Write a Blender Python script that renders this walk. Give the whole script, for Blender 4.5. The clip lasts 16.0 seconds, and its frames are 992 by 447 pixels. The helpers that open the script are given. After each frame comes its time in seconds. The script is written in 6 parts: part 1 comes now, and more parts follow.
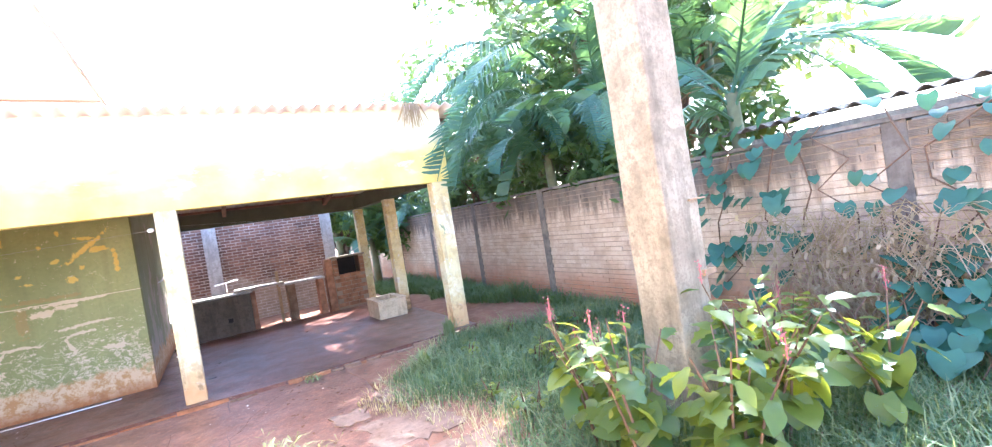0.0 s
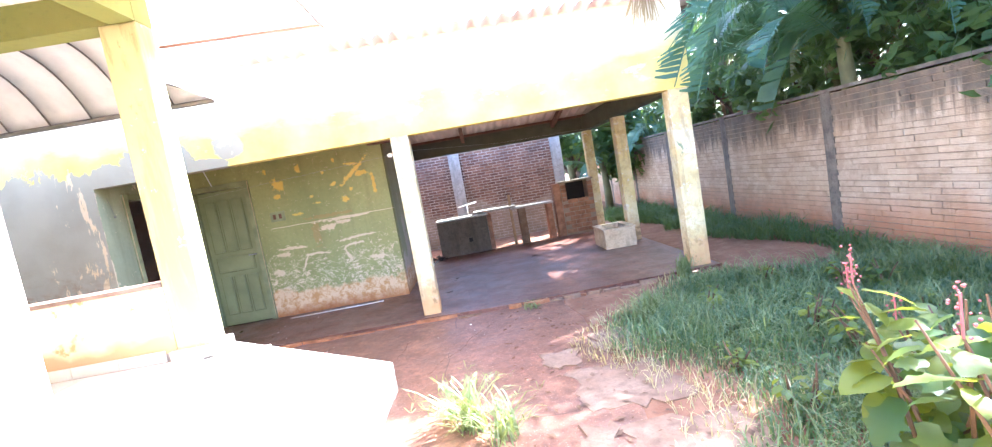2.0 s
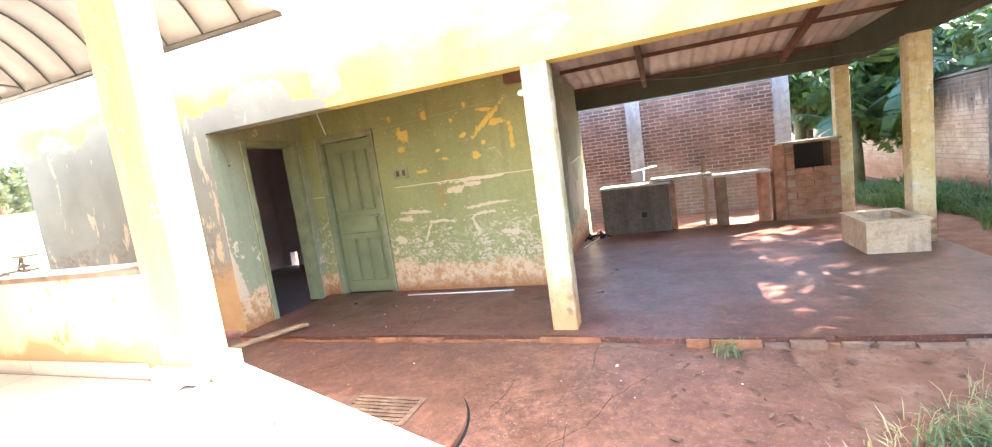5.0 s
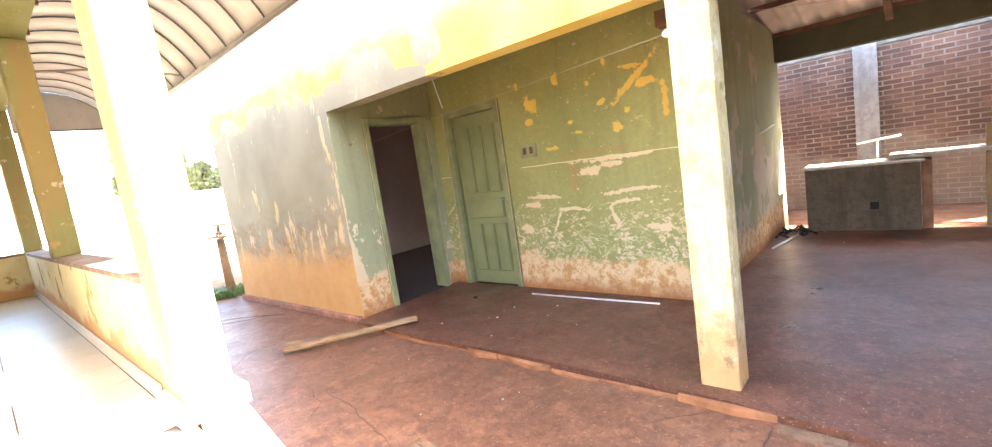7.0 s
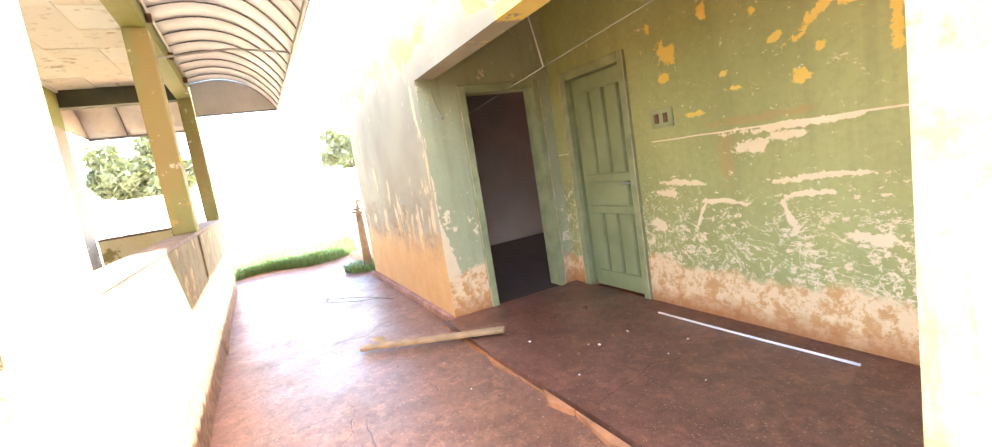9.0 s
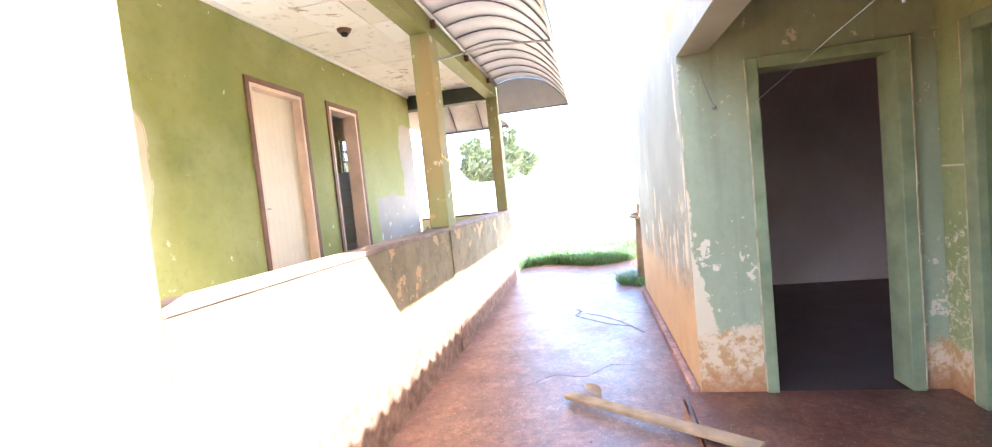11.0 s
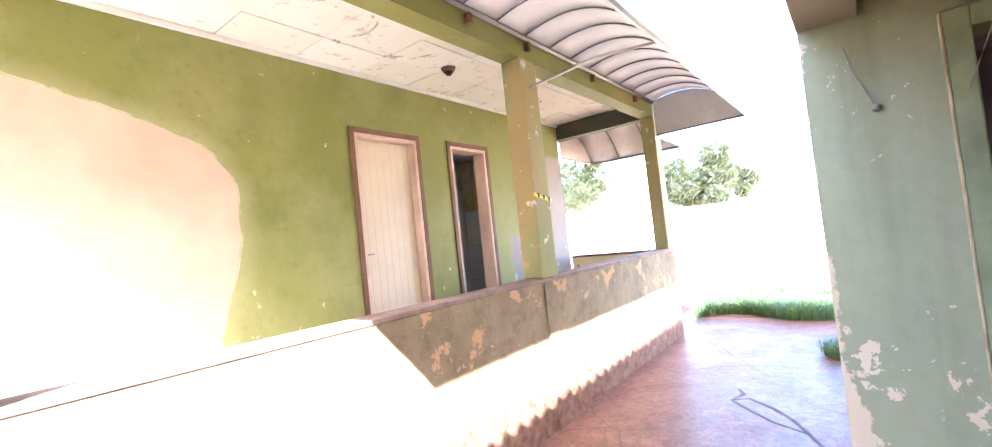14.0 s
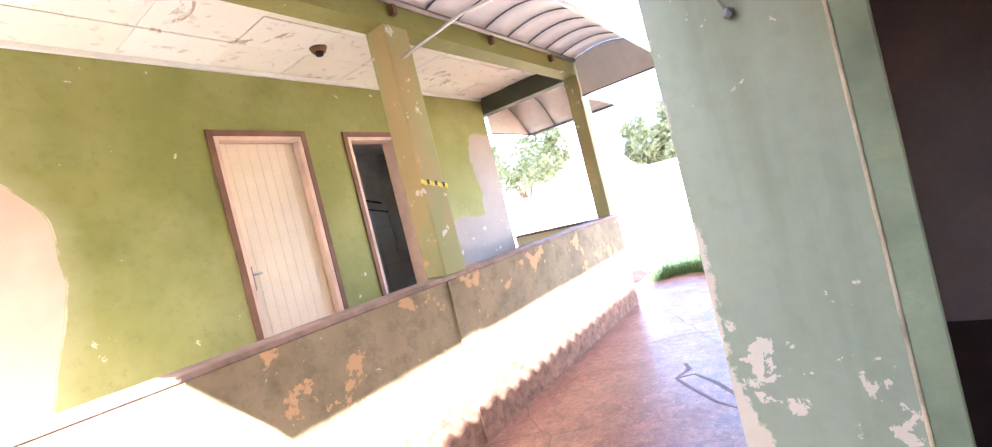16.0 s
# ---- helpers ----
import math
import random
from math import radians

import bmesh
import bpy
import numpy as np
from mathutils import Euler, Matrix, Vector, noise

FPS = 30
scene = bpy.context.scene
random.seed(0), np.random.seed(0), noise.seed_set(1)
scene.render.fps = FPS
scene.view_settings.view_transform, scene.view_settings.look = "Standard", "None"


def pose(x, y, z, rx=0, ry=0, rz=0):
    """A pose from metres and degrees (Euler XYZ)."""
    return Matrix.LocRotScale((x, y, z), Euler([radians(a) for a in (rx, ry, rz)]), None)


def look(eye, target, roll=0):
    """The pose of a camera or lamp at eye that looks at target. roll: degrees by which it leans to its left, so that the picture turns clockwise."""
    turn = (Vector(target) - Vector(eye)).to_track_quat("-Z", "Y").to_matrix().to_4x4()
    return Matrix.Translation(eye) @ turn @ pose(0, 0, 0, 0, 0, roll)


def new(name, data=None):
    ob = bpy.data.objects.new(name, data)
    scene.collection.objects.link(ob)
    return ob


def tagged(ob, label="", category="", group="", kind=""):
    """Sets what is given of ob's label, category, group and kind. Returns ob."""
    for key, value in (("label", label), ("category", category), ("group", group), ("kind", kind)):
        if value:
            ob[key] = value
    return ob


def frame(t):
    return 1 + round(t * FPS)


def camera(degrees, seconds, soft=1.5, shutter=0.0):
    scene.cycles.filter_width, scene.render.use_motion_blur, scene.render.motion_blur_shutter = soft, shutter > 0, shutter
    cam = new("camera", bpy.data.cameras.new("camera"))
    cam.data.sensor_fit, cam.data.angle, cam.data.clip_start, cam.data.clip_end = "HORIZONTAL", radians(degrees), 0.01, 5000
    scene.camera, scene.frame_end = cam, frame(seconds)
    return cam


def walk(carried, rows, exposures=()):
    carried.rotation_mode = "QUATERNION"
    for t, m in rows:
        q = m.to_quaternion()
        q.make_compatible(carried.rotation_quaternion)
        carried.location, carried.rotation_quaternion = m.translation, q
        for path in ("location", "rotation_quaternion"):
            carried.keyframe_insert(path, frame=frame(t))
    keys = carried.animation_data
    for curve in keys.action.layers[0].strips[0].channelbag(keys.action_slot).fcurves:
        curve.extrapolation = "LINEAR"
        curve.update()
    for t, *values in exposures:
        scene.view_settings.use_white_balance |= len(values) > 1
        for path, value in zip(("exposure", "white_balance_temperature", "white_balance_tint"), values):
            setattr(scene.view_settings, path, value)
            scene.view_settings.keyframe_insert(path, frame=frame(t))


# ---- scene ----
cam = camera(93.1, 16.0, 1.2)
METRES, EYE, TILT, LEAN, TURN = 8.6, 1.62, 0.0, 0.0, -30.9
ROWS = [
    (0.0, 0.0, 0.0, 0.0, -0.2, -1.31, 8.9),
    (0.5, 0.0006, -0.0011, -0.0047, 6.96, -1.03, 9.88),
    (1.0, 0.0017, 0.0241, -0.0071, 10.18, -3.08, 9.93),
    (1.5, -0.0019, 0.0557, -0.0064, 16.75, -5.0, 7.97),
    (2.0, -0.0041, 0.094, -0.0104, 28.48, -5.54, 9.99),
    (2.5, -0.0078, 0.1254, -0.0097, 37.23, -4.96, 10.95),
    (3.0, -0.0288, 0.1616, -0.0133, 37.84, -7.14, 9.44),
    (3.5, -0.0467, 0.1951, -0.0195, 39.05, -9.12, 9.9),
    (4.0, -0.059, 0.2297, -0.0172, 43.69, -8.0, 10.73),
    (4.5, -0.0822, 0.2661, -0.0215, 43.93, -7.86, 10.5),
    (5.0, -0.1085, 0.2928, -0.019, 50.73, -6.97, 7.94),
    (7.5, -0.1986, 0.4264, -0.0203, 73.52, -7.42, 9.65),
    (8.0, -0.2181, 0.4555, -0.0191, 73.58, -7.48, 10.3),
    (8.5, -0.2533, 0.4762, -0.0227, 76.56, -7.29, 7.18),
    (9.0, -0.2873, 0.4894, -0.0244, 93.39, -7.56, 9.04),
    (9.5, -0.3211, 0.5089, -0.0254, 108.62, -5.76, 10.67),
    (12.0, -0.4756, 0.522, -0.0163, 143.8, -1.81, 4.14),
    (12.5, -0.5009, 0.5302, -0.0166, 150.49, 0.04, 4.81),
    (13.0, -0.523, 0.5426, -0.0116, 154.28, 1.03, 5.2),
    (13.5, -0.5432, 0.5389, -0.0114, 155.32, 1.47, 6.0),
    (14.0, -0.5632, 0.529, -0.01, 158.43, 2.34, 6.11),
    (14.5, -0.589, 0.533, -0.0144, 161.81, 2.58, 12.67),
    (15.0, -0.6107, 0.5334, -0.0159, 161.57, 1.27, 14.89),
    (15.5, -0.6343, 0.5175, -0.0134, 156.76, -0.5, 14.6),
    (16.0, -0.6546, 0.5029, -0.0129, 156.02, -0.48, 14.02),
]
EXPOSURES = [(0.0, 3.94, 5200, 14), (2.5, 4.07, 5200, 12), (5.0, 4.16, 5900, 9), (8.2, 4.14, 6700, 9), (9.5, 4.35, 6100, 9), (12.0, 4.1, 5200, 13), (14.5, 4.12, 5350, 19), (16.0, 4.15, 5400, 20)]
walk(cam, [(t, pose(0, 0, EYE, TILT, LEAN, TURN) @ pose(METRES * x, METRES * y, METRES * z, 90 + pitch, roll, yaw)) for t, x, y, z, yaw, pitch, roll in ROWS],
     EXPOSURES)

# ---- world and sun ----
SUN = Vector((1.53, 1.0, 1.74)).normalized()
world = bpy.data.worlds.new("sky")
scene.world = world
world.use_nodes = True
wn = world.node_tree
sky = wn.nodes.new("ShaderNodeTexSky")
sky.sky_type = "NISHITA"
sky.sun_disc = False
sky.sun_elevation = math.asin(SUN.z)
sky.sun_rotation = math.atan2(SUN.x, SUN.y)
sky.dust_density = 3.0
wn.links.new(sky.outputs[0], wn.nodes["Background"].inputs[0])
wn.nodes["Background"].inputs[1].default_value = 0.15
lamp = bpy.data.lights.new("sun", "SUN")
lamp.energy, lamp.angle, lamp.color = 4.5, radians(0.5), (1.0, 0.95, 0.86)
sun = new("sun", lamp)
sun.matrix_world = look(SUN * 30, (0, 0, 0))


# ---- materials ----
class Nodes:
    """A short hand for the nodes of one material."""

    def __init__(self, name, rough=0.8, metal=0.0, spec=0.3):
        self.m = bpy.data.materials.new(name)
        self.m.use_nodes = True
        self.t = self.m.node_tree
        self.b = self.t.nodes["Principled BSDF"]
        self.b.inputs["Roughness"].default_value = rough
        self.b.inputs["Metallic"].default_value = metal
        self.b.inputs["Specular IOR Level"].default_value = spec
        self.pos = self.t.nodes.new("ShaderNodeNewGeometry").outputs["Position"]
        self.xyz = None

    def put(self, socket, value):
        if isinstance(value, bpy.types.NodeSocket):
            self.t.links.new(value, socket)
        elif isinstance(value, tuple):
            socket.default_value = (*value, 1.0) if len(value) == 3 and socket.type == "RGBA" else value
        else:
            socket.default_value = value

    def axis(self, i):
        if self.xyz is None:
            self.xyz = self.t.nodes.new("ShaderNodeSeparateXYZ")
            self.t.links.new(self.pos, self.xyz.inputs[0])
        return self.xyz.outputs[i]

    def scaled(self, sx, sy, sz):
        n = self.t.nodes.new("ShaderNodeMapping")
        self.t.links.new(self.pos, n.inputs[0])
        n.inputs["Scale"].default_value = (sx, sy, sz)
        return n.outputs[0]

    def noise(self, scale, detail=4.0, rough=0.55, vec=None, warp=0.0):
        n = self.t.nodes.new("ShaderNodeTexNoise")
        self.t.links.new(vec or self.pos, n.inputs["Vector"])
        n.inputs["Scale"].default_value, n.inputs["Detail"].default_value = scale, detail
        n.inputs["Roughness"].default_value, n.inputs["Distortion"].default_value = rough, warp
        return n.outputs["Fac"]

    def cracks(self, scale, width):
        warped = self.t.nodes.new("ShaderNodeMix")
        warped.data_type = "VECTOR"
        warped.inputs[0].default_value = 0.12
        n = self.t.nodes.new("ShaderNodeTexNoise")
        n.inputs["Scale"].default_value = 2.5
        self.t.links.new(self.pos, n.inputs["Vector"])
        self.t.links.new(self.pos, warped.inputs[4])
        self.t.links.new(n.outputs["Color"], warped.inputs[5])
        v = self.t.nodes.new("ShaderNodeTexVoronoi")
        v.feature = "DISTANCE_TO_EDGE"
        v.inputs["Scale"].default_value = scale
        self.t.links.new(warped.outputs[1], v.inputs["Vector"])
        return self.step(v.outputs["Distance"], width, 0.0)

    def shaken(self, scale, amount):
        """The place, pushed about by a noise, so that outlines turn ragged."""
        n = self.t.nodes.new("ShaderNodeTexNoise")
        n.inputs["Scale"].default_value, n.inputs["Detail"].default_value, n.inputs["Roughness"].default_value = scale, 8.0, 0.68
        self.t.links.new(self.pos, n.inputs["Vector"])
        a = self.t.nodes.new("ShaderNodeVectorMath")
        a.operation = "MULTIPLY_ADD"
        self.t.links.new(n.outputs["Color"], a.inputs[0])
        a.inputs[1].default_value = (amount, amount, amount)
        self.t.links.new(self.pos, a.inputs[2])
        b = self.t.nodes.new("ShaderNodeVectorMath")
        b.operation = "SUBTRACT"
        self.t.links.new(a.outputs[0], b.inputs[0])
        b.inputs[1].default_value = (amount / 2, amount / 2, amount / 2)
        return b.outputs[0]

    def marks(self, vec, rows, fray=4.2):
        """1 inside flakes on a wall along x: each row is x, z, half width, half height, slope in degrees."""
        least = None
        for x, z, rx, rz, slope in rows:
            m = self.t.nodes.new("ShaderNodeMapping")
            m.vector_type = "TEXTURE"
            self.t.links.new(vec, m.inputs[0])
            m.inputs["Location"].default_value = (x, 0, z)
            m.inputs["Rotation"].default_value = (0, radians(-slope), 0)
            m.inputs["Scale"].default_value = (rx, 1000.0, rz)
            q = self.t.nodes.new("ShaderNodeVectorMath")
            q.operation = "LENGTH"
            self.t.links.new(m.outputs[0], q.inputs[0])
            least = q.outputs["Value"] if least is None else self.math("MINIMUM", least, q.outputs["Value"])
        frayed = self.math("ADD", least, self.math("MULTIPLY", self.math("SUBTRACT", self.noise(13, 9, 0.76, None, 0.2), 0.5), fray))
        return self.step(frayed, 0.98, 0.93)

    def math(self, op, a, b=0.0):
        n = self.t.nodes.new("ShaderNodeMath")
        n.operation = op
        self.put(n.inputs[0], a)
        self.put(n.inputs[1], b)
        return n.outputs[0]

    def step(self, v, lo, hi):
        """0 at lo, 1 at hi."""
        n = self.t.nodes.new("ShaderNodeMapRange")
        self.put(n.inputs[0], v)
        n.inputs[1].default_value, n.inputs[2].default_value = lo, hi
        return n.outputs[0]

    def mix(self, f, a, b):
        n = self.t.nodes.new("ShaderNodeMix")
        n.data_type = "RGBA"
        self.put(n.inputs[0], f)
        self.put(n.inputs[6], a)
        self.put(n.inputs[7], b)
        return n.outputs[2]

    def vary(self, colour, amount=0.18, scale=3.0):
        """The colour with grain at two scales."""
        big = self.step(self.noise(scale, 5), 0.3, 0.7)
        fine = self.step(self.noise(scale * 22, 3), 0.3, 0.7)
        dark = tuple(c * (1 - 1.6 * amount) for c in colour) if isinstance(colour, tuple) else None
        light = tuple(min(1, c * (1 + amount)) for c in colour)
        c = self.mix(big, dark, light)
        return self.mix(self.math("MULTIPLY", fine, 0.35), c, tuple(c0 * 0.8 for c0 in colour))

    def random(self):
        return self.t.nodes.new("ShaderNodeObjectInfo").outputs["Random"]

    def island(self):
        return self.t.nodes.new("ShaderNodeNewGeometry").outputs["Random Per Island"]

    def bump(self, height, strength=0.3, distance=0.01):
        n = self.t.nodes.new("ShaderNodeBump")
        n.inputs["Strength"].default_value, n.inputs["Distance"].default_value = strength, distance
        self.t.links.new(height, n.inputs["Height"])
        self.t.links.new(n.outputs[0], self.b.inputs["Normal"])

    def done(self, colour, rough=None):
        self.put(self.b.inputs["Base Color"], colour)
        if rough is not None:
            self.put(self.b.inputs["Roughness"], rough)
        return self.m


def plain(name, colour, rough=0.7, metal=0.0, amount=0.15, scale=4.0, bump=0.15, spec=0.3):
    n = Nodes(name, rough, metal, spec)
    n.bump(n.noise(scale * 18, 4), bump, 0.004)
    return n.done(n.vary(colour, amount, scale))


def leaf_material(name, young, old, rough=0.4, share=0.38):
    n = Nodes(name, rough, 0.0, 0.32)
    c = n.mix(n.random(), young, old)
    c = n.mix(n.math("MULTIPLY", n.step(n.noise(9, 3), 0.45, 0.75), 0.5), c, tuple(k * 0.55 for k in old))
    n.done(c)
    tr = n.t.nodes.new("ShaderNodeBsdfTranslucent")
    tr.inputs[0].default_value = (young[0] * 2.6, young[1] * 2.4, young[2] * 1.0, 1)
    mixed = n.t.nodes.new("ShaderNodeMixShader")
    mixed.inputs[0].default_value = share
    n.t.links.new(n.b.outputs[0], mixed.inputs[1])
    n.t.links.new(tr.outputs[0], mixed.inputs[2])
    n.t.links.new(mixed.outputs[0], n.t.nodes["Material Output"].inputs[0])
    return n.m


def island_leaf(name, a, b, rough=0.5):
    n = Nodes(name, rough, 0.0, 0.4)
    n.done(n.mix(n.island(), a, b))
    tr = n.t.nodes.new("ShaderNodeBsdfTranslucent")
    tr.inputs[0].default_value = (a[0] * 2.2, a[1] * 2.2, a[2], 1)
    mixed = n.t.nodes.new("ShaderNodeMixShader")
    mixed.inputs[0].default_value = 0.3
    n.t.links.new(n.b.outputs[0], mixed.inputs[1])
    n.t.links.new(tr.outputs[0], mixed.inputs[2])
    n.t.links.new(mixed.outputs[0], n.t.nodes["Material Output"].inputs[0])
    return n.m


def green_wall_paint(name, where):
    """Faded green paint, flaked to cream below and to an older yellow coat above, with a washed-out earthy foot."""
    n = Nodes(name, 0.75)
    z = n.axis(2)
    if where == "back":
        green = n.mix(n.step(n.noise(1.1, 4), 0.35, 0.65), (0.262, 0.268, 0.108), (0.340, 0.335, 0.140))
    else:
        green = n.mix(n.step(n.noise(1.3, 5), 0.35, 0.65), (0.305, 0.310, 0.190), (0.375, 0.372, 0.230))
    green = n.mix(n.math("MULTIPLY", n.step(n.noise(26, 4), 0.45, 0.7), 0.22 if where == "back" else 0.12), green, (0.15, 0.165, 0.07))
    green = n.mix(n.math("MULTIPLY", n.step(n.noise(1.0, 6, 0.6, n.scaled(7, 7, 0.5)), 0.52, 0.72), 0.35), green, (0.19, 0.185, 0.085))
    cream = n.mix(n.noise(4, 4), (0.60, 0.45, 0.27), (0.70, 0.60, 0.44))
    if where == "back":
        rough_place = n.shaken(5.0, 0.10)
        flakes = n.marks(rough_place, ((-1.62, 1.352, 0.40, 0.020, 0), (-1.88, 1.25, 0.12, 0.050, 8), (-1.62, 1.30, 0.10, 0.022, 0), (-2.46, 1.035, 0.20, 0.020, 0), (-2.60, 0.955, 0.12, 0.026, 0), (-1.48, 1.045, 0.32, 0.019, 3),
                                       (-1.56, 0.945, 0.17, 0.018, 0), (-2.10, 0.90, 0.20, 0.018, -2), (-1.24, 0.70, 0.10, 0.035, 0), (-2.70, 0.70, 0.08, 0.045, 0), (-1.66, 0.80, 0.028, 0.12, 20), (-2.30, 0.78, 0.02, 0.13, -25)))
        zone = n.math("MULTIPLY", n.step(z, 1.20, 0.72), n.step(n.noise(1.3, 3), 0.25, 0.50))
        specks = n.math("ADD", n.noise(17, 9, 0.78, n.scaled(1, 1, 1.4), 0.25), n.math("MULTIPLY", zone, 0.085))
        veins = n.math("ADD", n.math("ABSOLUTE", n.math("SUBTRACT", n.noise(4.2, 6, 0.66, None, 0.6), 0.5)), n.math("MULTIPLY", n.step(z, 0.85, 1.15), 0.1))
        bare = n.math("MAXIMUM", n.math("MAXIMUM", n.step(specks, 0.622, 0.630), n.step(veins, 0.010, 0.006)), flakes)
        seam = n.math("MULTIPLY", n.step(n.math("ABSOLUTE", n.math("SUBTRACT", n.math("ADD", z, n.math("MULTIPLY", n.noise(3, 4), 0.02)), 1.375)), 0.007, 0.004), n.step(n.noise(3.4, 3), 0.40, 0.46))
        bare = n.math("MAXIMUM", bare, seam)
        stain = n.math("MULTIPLY", n.marks(n.shaken(3.0, 0.10), ((-2.06, 1.18, 0.06, 0.17, 0), (-1.80, 1.42, 0.35, 0.03, 0))), 0.45)
        green = n.mix(stain, green, (0.38, 0.22, 0.085))
        chips = n.marks(n.shaken(7.0, 0.08), ((-2.47, 1.97, 0.075, 0.10, 30), (-2.51, 1.81, 0.05, 0.035, 0), (-2.14, 2.15, 0.03, 0.055, 20), (-1.96, 1.63, 0.05, 0.018, 0), (-2.02, 1.73, 0.03, 0.02, 0), (-1.68, 1.86, 0.055, 0.022, 20),
                                              (-1.55, 1.61, 0.05, 0.035, 0), (-1.35, 2.00, 0.25, 0.033, 40), (-1.25, 1.94, 0.085, 0.045, 0), (-1.36, 2.10, 0.10, 0.018, 0), (-1.10, 1.76, 0.025, 0.13, 0), (-2.28, 1.51, 0.075, 0.022, 0),
                                              (-1.62, 2.21, 0.025, 0.03, 0), (-1.80, 2.05, 0.02, 0.02, 0), (-1.44, 1.75, 0.022, 0.03, 0), (-2.62, 2.20, 0.025, 0.04, 0)))
        fine = n.math("MULTIPLY", n.step(n.noise(8.5, 7, 0.70), 0.685, 0.692), n.step(z, 1.45, 1.6))
        chips = n.math("MAXIMUM", chips, fine)
    else:
        if where == "side":
            edge = n.math("ADD", n.axis(1), n.math("MULTIPLY", n.math("SUBTRACT", n.noise(9, 9, 0.70), 0.5), 0.13))
            reach = n.math("ADD", 6.288, n.math("ADD", n.math("MULTIPLY", n.step(z, 1.42, 1.30), 0.018), n.math("MULTIPLY", n.step(z, 0.98, 0.40), 0.125)))
            bare = n.step(n.math("SUBTRACT", reach, edge), -0.004, 0.004)
            patch = n.math("ADD", n.noise(9.0, 8, 0.66, None, 0.2), n.math("MULTIPLY", n.step(z, 1.35, 0.5), 0.065))
            small = n.math("ADD", n.noise(21.0, 6, 0.62, None, 0.2), n.math("MULTIPLY", n.step(z, 1.6, 0.6), 0.04))
            bare = n.math("MAXIMUM", bare, n.math("MAXIMUM", n.step(patch, 0.650, 0.656), n.step(small, 0.690, 0.697)))
        else:
            patch = n.math("ADD", n.noise(2.2, 9, 0.66, n.scaled(1, 1, 0.7), 0.3), n.math("MULTIPLY", n.step(z, 1.75, 0.9), 0.10))
            bare = n.step(patch, 0.585, 0.595)
            cream = n.mix(n.noise(5, 5), (0.40, 0.33, 0.25), (0.58, 0.50, 0.40))
        chips = n.math("ADD", n.math("MULTIPLY", n.noise(9.5, 7, 0.66, None, 1.0), 0.62), n.math("MULTIPLY", n.noise(1.7, 2), 0.35))
        chips = n.math("MULTIPLY", n.step(chips, 0.635, 0.640), n.step(z, 1.0, 1.2))
    c = n.mix(bare, green, cream)
    c = n.mix(chips, c, n.mix(n.noise(7, 3), (0.62, 0.38, 0.06), (0.72, 0.52, 0.15)))
    foot = n.math("ADD", z, n.math("ADD", n.math("MULTIPLY", n.noise(2.4, 5, 0.6), 0.45), n.math("MULTIPLY", n.noise(14, 6, 0.7), 0.30)))
    c = n.mix(n.step(foot, 0.82, 0.74), c, n.mix(n.step(n.noise(11, 9, 0.76), 0.45, 0.53), (0.50, 0.27, 0.11), (0.68, 0.50, 0.31)))
    c = n.mix(n.step(n.math("ADD", z, n.math("MULTIPLY", n.noise(8, 6, 0.7), 0.25)), 0.34, 0.19), c, n.mix(n.noise(15, 5, 0.7), (0.27, 0.085, 0.030), (0.50, 0.25, 0.10)))
    n.bump(n.math("ADD", n.math("MULTIPLY", n.noise(60, 3), 0.25), n.math("SUBTRACT", 1.0, n.math("MAXIMUM", bare, chips))), 0.45, 0.005)
    return n.done(c)


